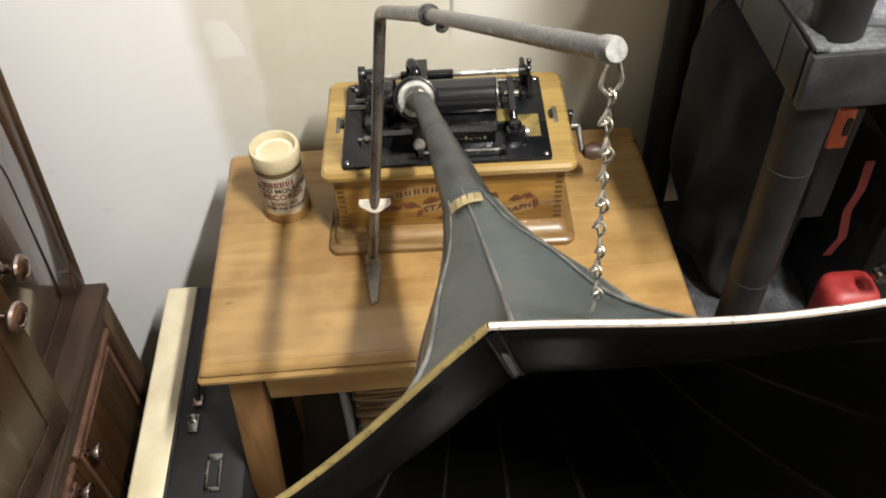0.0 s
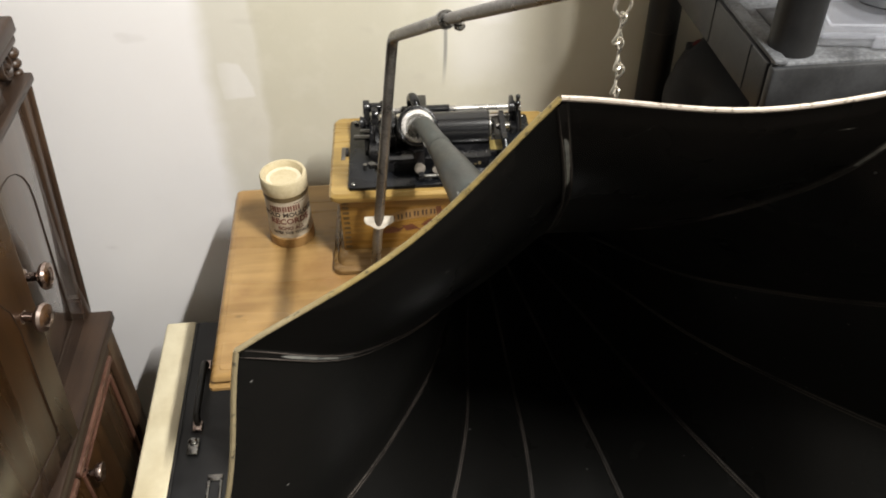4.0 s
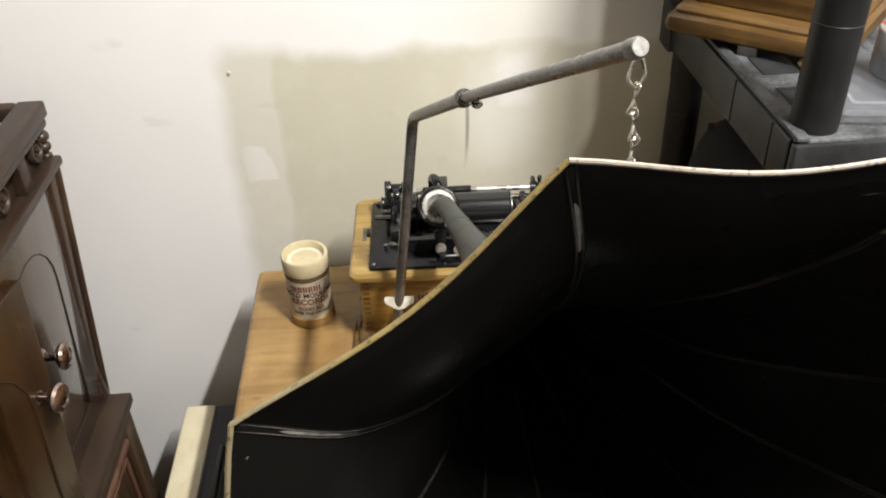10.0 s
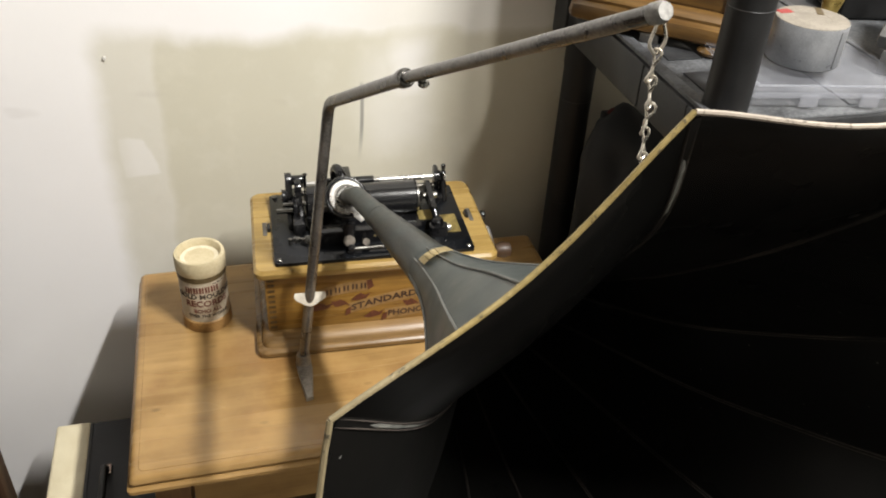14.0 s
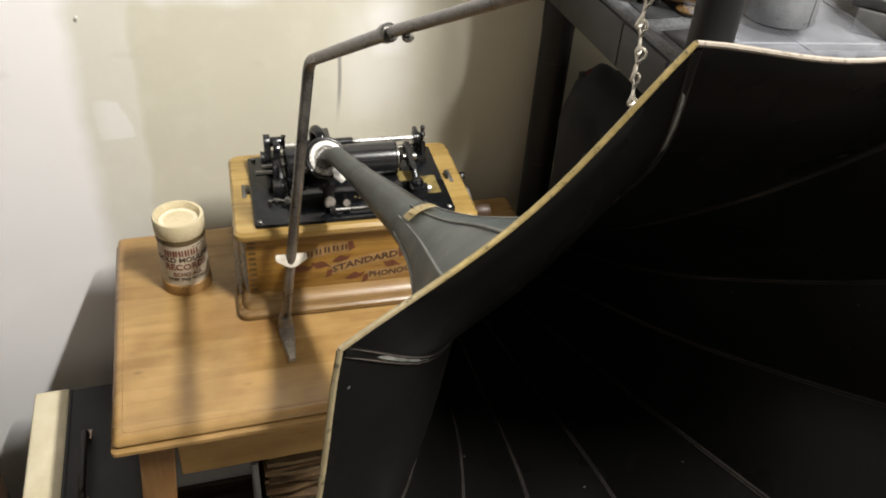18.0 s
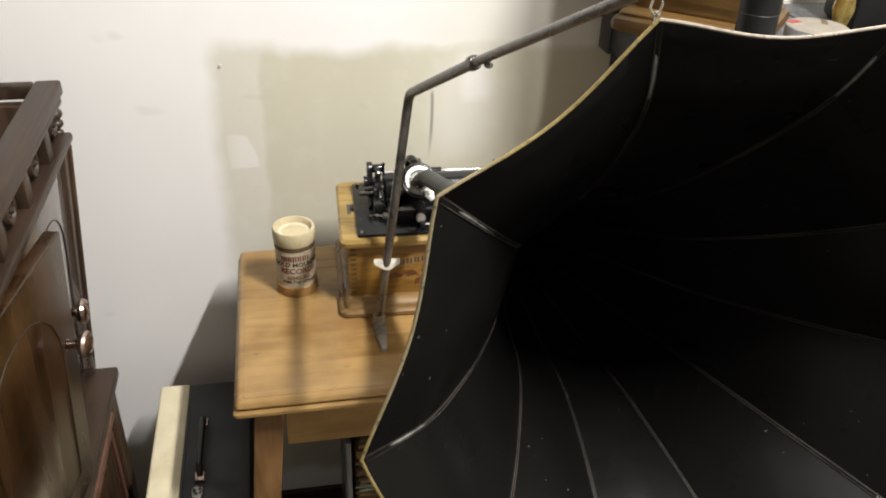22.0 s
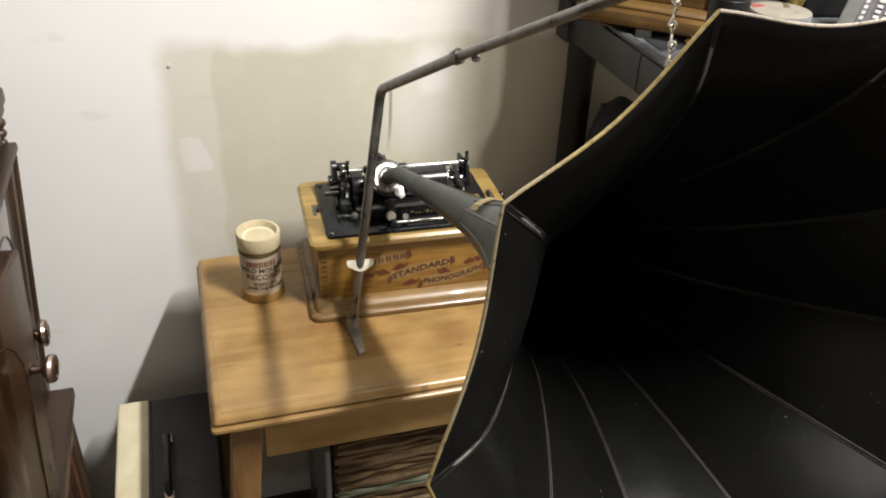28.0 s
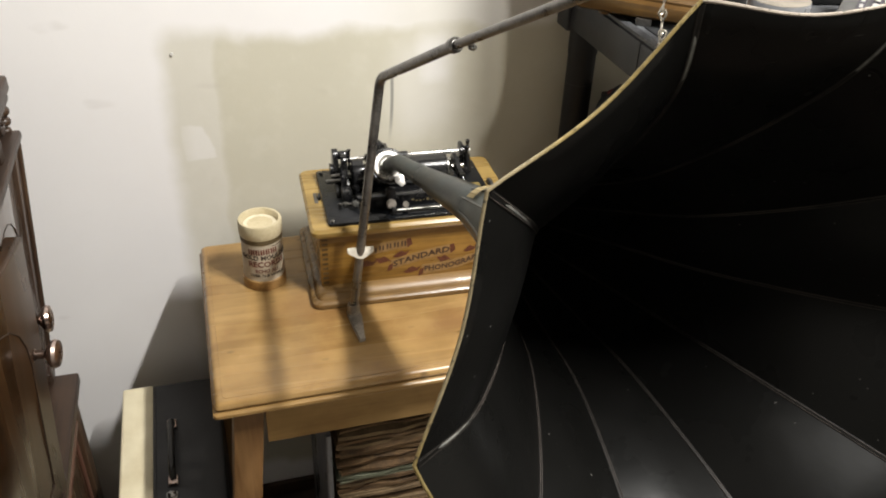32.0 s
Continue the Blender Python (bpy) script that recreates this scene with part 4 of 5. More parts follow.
# distance behind the rim, radius at a seam
MERIDIAN = [(0.74, 0.0115), (0.66, 0.0135), (0.57, 0.0195), (0.484, 0.0259), (0.4, 0.0429), (0.31, 0.0723), (0.22, 0.0992), (0.14, 0.1404), (0.08, 0.1792), (0.035, 0.2156), (0, 0.2641)]
# how far each seam strays round the mouth, in petals, and outwards
STRAY = [-0.012, -0.030, -0.012, 0.094, 0.039, -0.032, -0.028, -0.038, -0.118, -0.046]
REACH = [-0.0005, -0.0015, -0.0063, -0.0005, 0.0010, -0.0037, 0.0004, 0.0016, -0.0035, -0.0028]


def smooth_line(points, n):
    """Catmull-Rom through points, n steps to a span."""
    p = [Vector((*a, 0)) for a in points]
    p = [2 * p[0] - p[1]] + p + [2 * p[-1] - p[-2]]
    out = []
    for a, b, c, d in zip(p, p[1:], p[2:], p[3:]):
        for k in range(n):
            t = k / n
            out.append(0.5 * (2 * b + (c - a) * t + (2 * a - 5 * b + 4 * c - d) * t * t + (3 * b - a - 3 * c + d) * t ** 3))
    return [(q.x, q.y) for q in out] + [(points[-1][0], points[-1][1])]


LINE = smooth_line(MERIDIAN, 4)


def horn_axis(back):
    """The centre line, which bends a little towards the neck."""
    t = max(0.0, (back - 0.022) / 0.718)
    straight = HORN_C - HORN_AX * back
    end = HORN_C - HORN_AX * 0.74
    return straight + (NECK - end) * t * t


def horn_point(back, r, u, inset=0.0):
    """A point of the horn: u counts petals; seams lie at whole numbers."""
    k = math.floor(u)
    f = u - k
    i, j = k % PETALS, (k + 1) % PETALS
    w = min(1.0, max(0.0, (r - 0.02) / 0.10))
    half = math.pi / PETALS
    chord = math.cos(half) / math.cos((f - 0.5) * 2 * half)
    flare = min(1.0, r / HORN_R)
    bow = math.sin(math.pi * f) ** 1.26 if 0 < f < 1 else 0.0
    wide = r + ((1 - f) * REACH[i] + f * REACH[j]) * flare ** 3
    rr = wide * ((1 - w) + w * chord * (1 - 0.0401 * flare ** 1.5 * bow)) - inset
    a = 2 * math.pi * (u + (1 - f) * STRAY[i] + f * STRAY[j]) / PETALS
    lift = 0.0042 * flare ** 4 * bow
    return horn_axis(back + lift) + rr * (math.cos(a) * HU + math.sin(a) * HV)


def build_horn():
    base = horn_axis(0.3)
    t = thing("phonograph_horn", "large flower horn, black enamel inside, grey-green outside, gilt scalloped rim", "horn", Matrix.Translation(base))
    o = base
    STEPS = 8
    body = [p for p in LINE if p[0] <= 0.485]
    for k in range(PETALS):
        bm = bmesh.new()
        grids = []
        for inset in (0.0, 0.0016):
            grid = []
            for back, r in body:
                grid.append([bm.verts.new(horn_point(back, r, k + 0.999999 * j / STEPS if j == STEPS else k + j / STEPS, inset) - o) for j in range(STEPS + 1)])
            grids.append(grid)
        out, inn = grids
        for i in range(len(body) - 1):
            for j in range(STEPS):
                bm.faces.new((out[i][j], out[i][j + 1], out[i + 1][j + 1], out[i + 1][j])).material_index = 0
                bm.faces.new((inn[i][j], inn[i + 1][j], inn[i + 1][j + 1], inn[i][j + 1])).material_index = 1
        for j in range(STEPS):
            bm.faces.new((out[-1][j], out[-1][j + 1], inn[-1][j + 1], inn[-1][j])).material_index = 1
            bm.faces.new((out[0][j + 1], out[0][j], inn[0][j], inn[0][j + 1])).material_index = 0
        for i in range(len(body) - 1):
            bm.faces.new((out[i][0], inn[i][0], inn[i + 1][0], out[i + 1][0]))
            bm.faces.new((out[i][-1], out[i + 1][-1], inn[i + 1][-1], inn[i][-1]))
        ob = part("petal", bm, "horn_out", t)
        ob.data.materials.append(M["horn_in"])
        rim = [horn_point(0.0, HORN_R, k + (0.999999 if j == 14 else j / 14), 0.0005) - o for j in range(15)]
        # the last two petals get a paler bead: lamplight on the rim, as colour
        part("rim_bead", tube(rim, 0.0012, 8), "lit_rim" if k > 7 else "gold_rim", t, "worn gilt rim bead with lamplight painted pale" if k > 7 else "worn gilt rim bead")
        strip = bmesh.new()
        edges = []
        bands = []
        for back, r in body:
            w = 0.0006 + 0.0012 * (r / HORN_R) ** 1.6
            turn = PETALS / (2 * math.pi * max(r, 0.02))
            bands.append([strip.verts.new(horn_point(back, r, k + s * turn, deep) - o) for s, deep in ((-w - 0.0012, 0.0015), (-w, 0.0026), (0.0, 0.0029), (w, 0.0026), (w + 0.0012, 0.0015))])
            edges.append([horn_point(back, r, k + s * w * turn, 0.0025) - o for s in (-1, 1)])
        for p, q in zip(bands, bands[1:]):
            for j in range(4):
                strip.faces.new((p[j], p[j + 1], q[j + 1], q[j]))
        band = part("inner_seam", strip, "seam_enamel", t, edge=80)
        # thin pale lines: rubbed edges plus the lamp glint, painted as colour
        part("worn_glint_edge", join(*[tube([e[s] for e in edges], 0.0005, 6, [(0.00048 - 0.00014 * min(1, r / 0.2)) * (0.25 if q < 0.006 else 1.0) for q, r in body]) for s in (0, 1)]), "seam_glint", band, "rubbed edges of the seam with painted-in glint")
        seam = [horn_point(b, r, k, -0.0005) - o for b, r in body[:-1]]
        part("outer_seam", tube(seam, 0.0013, 8, [(0.0009 + 0.0017 * min(1.0, r / 0.2)) * (0.3 if q < 0.012 else 1.0) for q, r in body[:-1]]), "seam_grey", t, "pale grey folded seam")
    neck = [p for p in LINE if p[0] >= 0.480]
    part("neck", tube([horn_axis(b) - o for b, r in neck], 0.02, 24, [r + 0.0006 for b, r in neck], False), "neck_paint", t, "dark grey tapered neck")
    throat = horn_axis(0.470)
    part("throat_ring", ring_bm(throat - o, HORN_AX, 0.0262, 0.0012, 40, 8), "throat_brown", t, "dull reddish ring in the throat")
    # elbow into the reproducer
    mouth, lead = Vector((0.2925, 0.2345, 0.948)), Vector((0.02, -0.80, 0.60)).normalized()
    part("elbow", tube(bent([mouth + lead * 0.003 - o, mouth + lead * 0.024 - o, horn_axis(0.722) - o], 0.010), 0.0102, 20), "neck_paint", t)
    part("neck_ring", tube([horn_axis(0.662) - o, horn_axis(0.650) - o], 0.0150, 24), "neck_paint", t)
    bm = bmesh.new()
    rows = [[bm.verts.new(horn_point(b, r + 0.0030, 0.05 + u * 0.1 + (0.08 * math.sin(u * 2.1) if b > 0.46 else 0.05 * math.cos(u * 1.7))) - o) for u in range(-7, 8)] for b, r in ((0.445, 0.0334), (0.467, 0.0290))]
    for j in range(14):
        bm.faces.new((rows[0][j], rows[0][j + 1], rows[1][j + 1], rows[1][j]))
    bmesh.ops.solidify(bm, geom=bm.faces, thickness=0.0008)
    part("tape", bm, "masking", t, "strip of old yellowed tape")
    return t


M["throat_brown"] = surface("throat_brown", (0.012, 0.006, 0.005), (0.05, 0.022, 0.018), 0.5, 0.0, 40, 300, 0.3)
M["seam_enamel"] = surface("dulled_seam_enamel", (0.002, 0.002, 0.0018), (0.006, 0.0055, 0.005), 0.5, 0.0, 30, 300, 0.2, spec=0.15)
# wear and lamp glint of the seam edges in one paler colour
M["seam_glint"] = surface("worn_glinting_seam", (0.012, 0.010, 0.0088), (0.056, 0.047, 0.041), 0.45, 0.0, 14, 300, 0.2, spec=0.2)
M["seam_grey"] = surface("worn_grey_seam", (0.05, 0.055, 0.052), (0.14, 0.138, 0.125), 0.5, 0.0, 40, 300, 0.3)
M["neck_paint"] = surface("horn_neck_paint", (0.006, 0.0075, 0.0075), (0.046, 0.054, 0.051), 0.42, 0.0, 20, 300, 0.3, 0.05)
build_horn()
near_top = max((p for p in (horn_point(b, r, u * 0.1) for b, r in LINE for u in range(100)) if math.hypot(p.x - 0.377, p.y + 0.334) < 0.025), key=lambda p: p.z)
build_chain(ARM_END + Vector((0.001, -0.003, -0.010)), Vector((0.377, -0.334, near_top.z + 0.004)))


# ---- the upright cabinet ----
def build_cabinet():
    t = thing("upright_cabinet", "dark walnut upright phonograph cabinet with carved frieze and one door ajar", "cabinet", pose(-0.24, 0.30, 0))
    X0, Y0 = -0.52, -0.62
    wood_name = "walnut"
    part("side_panel", box(X0, -0.015, -0.025, -0.004, 0.03, 1.0775, 0.002), wood_name, t)
    part("side_panel", box(X0, -0.015, Y0 + 0.004, Y0 + 0.025, 0.03, 1.0775, 0.002), wood_name, t)
    part("back_panel", box(X0, X0 + 0.018, Y0 + 0.025, -0.025, 0.03, 1.0775, 0.002), wood_name, t)
    part("inner_floor", box(X0 + 0.018, -0.031, Y0 + 0.026, -0.026, 0.80, 0.81), "inlay", t)
    # cornice frame, open in the middle
    for name, b in (("cornice", box(-0.010, 0.025, Y0 - 0.014, 0.016, 1.078, 1.100, 0.004)), ("cornice", box(X0 - 0.01, -0.011, -0.004, 0.016, 1.078, 1.0995, 0.004)), ("cornice", box(X0 - 0.01, -0.011, Y0 - 0.014, Y0 + 0.02, 1.078, 1.0995, 0.004)), ("cornice", box(X0 - 0.01, X0 + 0.02, Y0 + 0.022, -0.005, 1.078, 1.0995, 0.004))):
        part(name, b, "walnut_y", t)
    part("cornice_bead", join(box(-0.014, 0.022, Y0 - 0.008, 0.010, 1.066, 1.0785, 0.004)), "walnut_y", t)
    part("frieze", box(-0.020, 0.003, Y0, 0.0, 1.020, 1.070, 0.002), "walnut_y", t)
    for y in (-0.022, -0.146, -0.270, -0.394, -0.518):
        ros = part("rosette", moved(lathe([(0.0, 0.002), (0.007, 0.0035), (0.009, 0.0015), (0.012, 0.0015), (0.014, 0.005), (0.0165, 0.005), (0.0185, 0.001), (0.0185, -0.002)], 28, "x"), pose(0.0075, y, 1.0465)), "walnut_y", t, "carved round rosette")
        part("boss", moved(lathe([(0.0045, 0), (0.004, 0.003), (0.001, 0.0045)], 14, "x"), pose(0.011, y, 1.0465)), "walnut_y", ros)
        part("pilaster", box(0.001, 0.017, y - 0.075, y - 0.049, 1.018, 1.072, 0.002), "walnut_y", t)
    part("ledge", box(-0.024, 0.026, Y0 - 0.010, 0.012, 1.008, 1.0215, 0.004), "walnut_y", t)
    for k, (r, z) in enumerate(((0.0075, 1.022), (0.0095, 1.036), (0.011, 1.051), (0.0075, 1.065))):
        part("carved_bead", moved(lathe([(r * math.sin(math.pi * i / 8) + 0.0003, -r * 0.8 * math.cos(math.pi * i / 8)) for i in range(9)], 16), pose(0.008, 0.008, z)), "walnut", t)
    # stiles and the two upper doors
    def lean(bm, out=0.0):
        """The upper front leans forward a little."""
        for v in bm.verts:
            v.co.x += 0.08 * (v.co.z - 1.0) + out * (v.co.z - 0.6) / 0.4
        return bm

    part("stile", lean(box(-0.03, 0.012, -0.029, -0.003, 0.590, 1.007, 0.003), 0.007), wood_name, t)
    part("stile", box(-0.03, 0.0, Y0 + 0.003, Y0 + 0.030, 0.595, 1.0, 0.003), wood_name, t)
    part("corner_bead", lean(tube([(0.012, -0.004, 0.592), (0.012, -0.004, 1.006)], 0.0055, 10), 0.007), wood_name, t)
    part("compartment_back", box(-0.20, -0.19, Y0 + 0.03, -0.03, 0.6, 1.0), "inlay", t)

    def arch(y0, y1, z0, z1, x, m):
        pts = [(x, y0, z0), (x, y0, z1 - (y1 - y0) * 0.5)]
        pts += [(x, (y0 + y1) / 2 - (y1 - y0) / 2 * math.cos(math.pi * k / 10), z1 - (y1 - y0) * 0.5 + (y1 - y0) * 0.5 * math.sin(math.pi * k / 10)) for k in range(1, 10)]
        pts += [(x, y1, z1 - (y1 - y0) * 0.5), (x, y1, z0), (x, y0, z0)]
        return lean(moved(tube(pts, 0.0009, 6), m))

    def door(m, knob_y, y0, y1, veneer):
        leaf = part("door", lean(moved(box(-0.020, 0.0, y0, y1, 0.592, 1.005, 0.0025), m)), veneer, t, "figured walnut door")
        part("inlay_line", arch(y0 + 0.045, y1 - 0.045, 0.64, 0.955, 0.0004, m), "inlay", leaf)
        part("knob", moved(moved(lathe([(0.0105, 0), (0.011, 0.002), (0.006, 0.005), (0.0055, 0.016), (0.0085, 0.019), (0.0165, 0.024), (0.018, 0.028), (0.0165, 0.032), (0.011, 0.0335), (0.010, 0.0325), (0.0, 0.034)], 26, "x"), pose(0.004 if y0 < 0 else -0.015, knob_y, 0.853)), m), "knob", leaf, "turned coppery knob")
        return leaf

    door(pose(0.014, -0.030, 0), -0.180, -0.245, 0.0, "walnut_door_sheen")
    door(pose(0.008, -0.556, 0, 0, 0, -8.5), 0.276, 0.0, 0.308, "walnut_door")
    part("hinge", lean(tube([(0.013, -0.029, 0.612), (0.013, -0.029, 0.640)], 0.0032, 10)), "knob", t)
    # waist and the lower body
    part("waist_moulding", join(box(X0, 0.021, Y0 - 0.004, -0.010, 0.575, 0.594, 0.003), box(X0, 0.012, Y0, -0.014, 0.558, 0.576, 0.004)), "walnut_y", t)
    part("lower_stile", box(-0.03, 0.006, -0.040, -0.002, 0.05, 0.560, 0.003), wood_name, t)
    part("lower_stile", box(-0.03, 0.006, Y0 + 0.002, Y0 + 0.040, 0.05, 0.560, 0.003), wood_name, t)
    part("lower_rail", box(-0.03, 0.0055, Y0 + 0.041, -0.041, 0.530, 0.560, 0.002), "walnut_y", t)
    for y0, y1, ky in ((-0.280, -0.045, -0.250), (-0.575, -0.283, -0.314)):
        leaf = part("lower_door", box(-0.028, 0.000, y0, y1, 0.09, 0.528, 0.002), "walnut_door", t, "reddish walnut lower door")
        part("panel_moulding", tube([(0.001, y0 + 0.02, 0.11), (0.001, y0 + 0.02, 0.495), (0.001, y1 - 0.02, 0.495), (0.001, y1 - 0.02, 0.11), (0.001, y0 + 0.02, 0.11)], 0.0035, 8), "red_walnut", leaf)
        part("top_bead", box(-0.004, 0.009, y0 + 0.002, y1 - 0.002, 0.514, 0.528, 0.004), "red_walnut", leaf)
        part("knob", moved(lathe([(0.0095, 0), (0.0095, 0.002), (0.005, 0.005), (0.005, 0.012), (0.014, 0.018), (0.015, 0.022), (0.0135, 0.026), (0.0, 0.027)], 24, "x"), pose(0, ky, 0.488)), "knob", leaf)
    part("plinth", box(X0, 0.012, Y0 - 0.004, 0.003, 0.0, 0.07, 0.004), "walnut_y", t)
    return t


M["red_walnut"] = wood("reddish_walnut", (0.055, 0.024, 0.016), (0.12, 0.056, 0.037), 0.4, "z", 0.8, None, 0.2)
build_cabinet()


# ---- the two-tone carrying case beside the table ----
def build_carry_case():
    t = thing("carrying_case", "black and cream vinyl carrying case standing on edge", "case", pose(-0.175, 0.385, 0, 0, 0, 0))
    part("cream_shell", box(0.0, 0.0545, -0.46, 0.0, 0.004, 0.460, 0.005, 3), "cream_vinyl", t, "cream vinyl half")
    part("black_shell", box(0.0555, 0.170, -0.46, -0.001, 0.004, 0.458, 0.005, 3), "black_case", t, "black pebbled vinyl half")
    part("seam_strip", box(0.053, 0.058, -0.457, -0.003, 0.010, 0.4585, 0.001), "black_leather", t)
    part("handle", tube(bent([(0.085, -0.115, 0.458), (0.085, -0.118, 0.476), (0.085, -0.235, 0.476), (0.085, -0.238, 0.458)], 0.008), 0.0058, 12), "black_leather", t, "black leather handle")
    for y in (-0.112, -0.243):
        part("handle_mount", box(0.077, 0.093, y - 0.010, y + 0.010, 0.458, 0.463, 0.0015), "knob", t)
    part("latch", join(box(0.074, 0.092, -0.300, -0.268, 0.458, 0.464, 0.002), moved(lathe([(0.007, 0), (0.007, 0.004), (0.004, 0.006)], 16), pose(0.083, -0.276, 0.463))), "nickel", t)
    part("card_holder", join(box(0.112, 0.117, -0.395, -0.345, 0.458, 0.461, 0.001), box(0.131, 0.136, -0.395, -0.345, 0.458, 0.461, 0.001), box(0.112, 0.136, -0.350, -0.338, 0.458, 0.461, 0.001), box(0.112, 0.136, -0.400, -0.392, 0.458, 0.461, 0.001)), "nickel", t, "metal card holder frame")
    for x, y in ((0.004, -0.004), (0.166, -0.004), (0.004, -0.456), (0.166, -0.456)):
        part("foot_stud", moved(lathe([(0.006, 0), (0.006, 0.005)], 12), pose(min(max(x, 0.012), 0.16), min(max(y, -0.45), -0.012), 0)), "black_leather", t)
    return t


build_carry_case()


# ---- the stack of old record sleeves under the table ----
def build_sleeves():
    rng = random.Random(5)
    t = thing("sleeve_stack", "tall stack of worn brown record sleeves and papers under the table", "paper stack", pose(0.32, 0.20, 0))
    z = 0.0
    while z < 0.568:
        h = rng.uniform(0.0035, 0.0085)
        w, d = rng.uniform(0.146, 0.155), rng.uniform(0.124, 0.135)
        m = pose(rng.uniform(-0.004, 0.004), rng.uniform(-0.006, 0.004), z, 0, 0, rng.uniform(-2, 2))
        n = 9
        pts = [(-w + 2 * w * i / n, -d + rng.uniform(-0.004, 0.003)) for i in range(n + 1)] + [(w + rng.uniform(-0.003, 0.003), -d + 2 * d * i / n) for i in range(1, n)]
        pts += [(w - 2 * w * i / n, d) for i in range(n + 1)] + [(-w + rng.uniform(-0.003, 0.003), d - 2 * d * i / n) for i in range(1, n)]
        paper = "paper_c" if 0.458 < z < 0.478 else rng.choice(("paper_a", "paper_a", "paper_b"))
        part("sleeve", moved(slab(pts, 0.0, h - 0.0008, 0.0008, 1), m), paper, t, smooth=False)
        z += h
    return t


build_sleeves()


def build_bin():
    t = thing("plastic_sheet", "cloudy white plastic sheet standing beside the paper stack", "plastic sheet", pose(0.158, 0.055, 0))
    part("sheet", box(-0.003, 0.001, 0.0, 0.27, 0.0, 0.585, 0.0015), "cloudy", t)
    part("folded_lip", tube([(-0.006, 0.004, 0.0), (-0.007, 0.004, 0.30), (-0.004, 0.004, 0.585)], 0.0045, 10), "cloudy", t)
    return t


M["cloudy"] = surface("cloudy_plastic", (0.12, 0.12, 0.125), (0.20, 0.20, 0.205), 0.35, 0.0, 12, 200, 0.1)
build_bin()

# ---- the plastic shelf unit ----
def build_shelf_unit():
    t = thing("shelf_unit", "dusty dark grey plastic shelf unit with round posts", "shelf unit", pose(0.645, 0.0, 0))
    W, D = 0.80, 0.45
    for z in (1.143, 0.52, 0.10):
        part("shelf_deck", slab(rounded(0.004, W - 0.004, 0.004, D - 0.004, 0.01, 4), z - 0.020, z, 0.003), "shelf_dusty", t, "dusty ribbed deck")
        part("fascia", box(0.0, W, -0.002, 0.012, z - 0.064, z - 0.003, 0.004), "shelf_plastic", t)
        part("fascia", box(-0.001, 0.012, 0.013, D - 0.01, z - 0.062, z - 0.003, 0.004), "shelf_plastic", t)
        part("fascia", box(W - 0.012, W + 0.001, 0.013, D - 0.01, z - 0.062, z - 0.003, 0.004), "shelf_plastic", t)
        if z > 1:
            for y in (0.075, 0.165, 0.255, 0.345):
                part("deck_slot", box(0.030, 0.075, y, y + 0.052, z - 0.001, z + 0.002, 0.001), "shelf_plastic", t)
            for x in (0.18, 0.30, 0.42, 0.54):
                part("deck_rib", box(x, x + 0.012, 0.02, D - 0.02, z - 0.001, z + 0.0025, 0.001), "shelf_dusty", t)
            for y in (0.055, 0.165):
                part("fascia_joint", box(-0.0020, 0.010, y, y + 0.0025, z - 0.058, z - 0.004), "post_plastic", t)
            part("corner_block", box(-0.006, 0.030, D - 0.045, D + 0.002, z - 0.068, z + 0.002, 0.004), "shelf_plastic", t)
            part("edge_border", box(0.002, 0.016, 0.002, D - 0.046, z - 0.001, z + 0.004, 0.0015), "shelf_dusty", t)
    for x in (0.033, W - 0.033):
        for y in (0.036, D - 0.036):
            for z0, z1 in ((0.0, 0.08), (0.10, 0.457), (0.52, 1.080), (1.143, 1.75)):
                post = part("post", moved(lathe([(0.0245, z0), (0.0245, z1 - 0.30 if z1 > 1.5 else z1 - 0.05), (0.0258, z1 - 0.298 if z1 > 1.5 else z1 - 0.045), (0.0258, z1)], 28), pose(x, y, 0)), "post_plastic", t)
                for zr in ((1.257,) if z0 > 1 else (0.80, 0.98) if z0 > 0.5 else ()):
                    part("joint_ring", moved(lathe([(0.0246, -0.0006), (0.0250, 0), (0.0246, 0.0006)], 28, closed=False), pose(x, y, zr)), "shelf_plastic", post)
    return t


build_shelf_unit()


# ---- things on the shelf ----
def build_shelf_case():
    t = thing("oak_case", "small oak instrument case with moulded base on the shelf", "case", pose(0.756, 0.150, 1.1435, 0, 0, -41))
    part("base_moulding", moved(tapered_ring([(0.104, 0.099, 0.012), (0.110, 0.105, 0.016), (0.112, 0.107, 0.024), (0.110, 0.105, 0.033), (0.103, 0.098, 0.037), (0.1035, 0.0985, 0.041), (0.100, 0.095, 0.046), (0.094, 0.089, 0.049)], 0.008), pose(-0.105, 0.10, 0)), "oak_shelf", t)
    part("body", box(-0.19, -0.02, 0.018, 0.182, 0.049, 0.42, 0.003), "oak_shelf", t)
    part("corner_post", box(-0.026, -0.014, 0.012, 0.026, 0.049, 0.42, 0.003), "oak_shelf", t)
    for x in (-0.175, -0.035):
        for y in (0.035, 0.175):
            part("foot", moved(lathe([(0.010, 0), (0.012, 0.005), (0.011, 0.0125)], 16), pose(x, y, 0)), "oak_shelf", t)
    part("base_catch", box(-0.12, -0.096, 0.000, 0.004, 0.000, 0.012, 0.001), "steel_dull", t)
    part("bun_foot", join(moved(lathe([(0.008, 0), (0.017, 0.002), (0.019, 0.006), (0.015, 0.011), (0.012, 0.0125)], 20), pose(-0.03, 0.008, 0))), "oak_worn", t)
    return t


build_shelf_case()


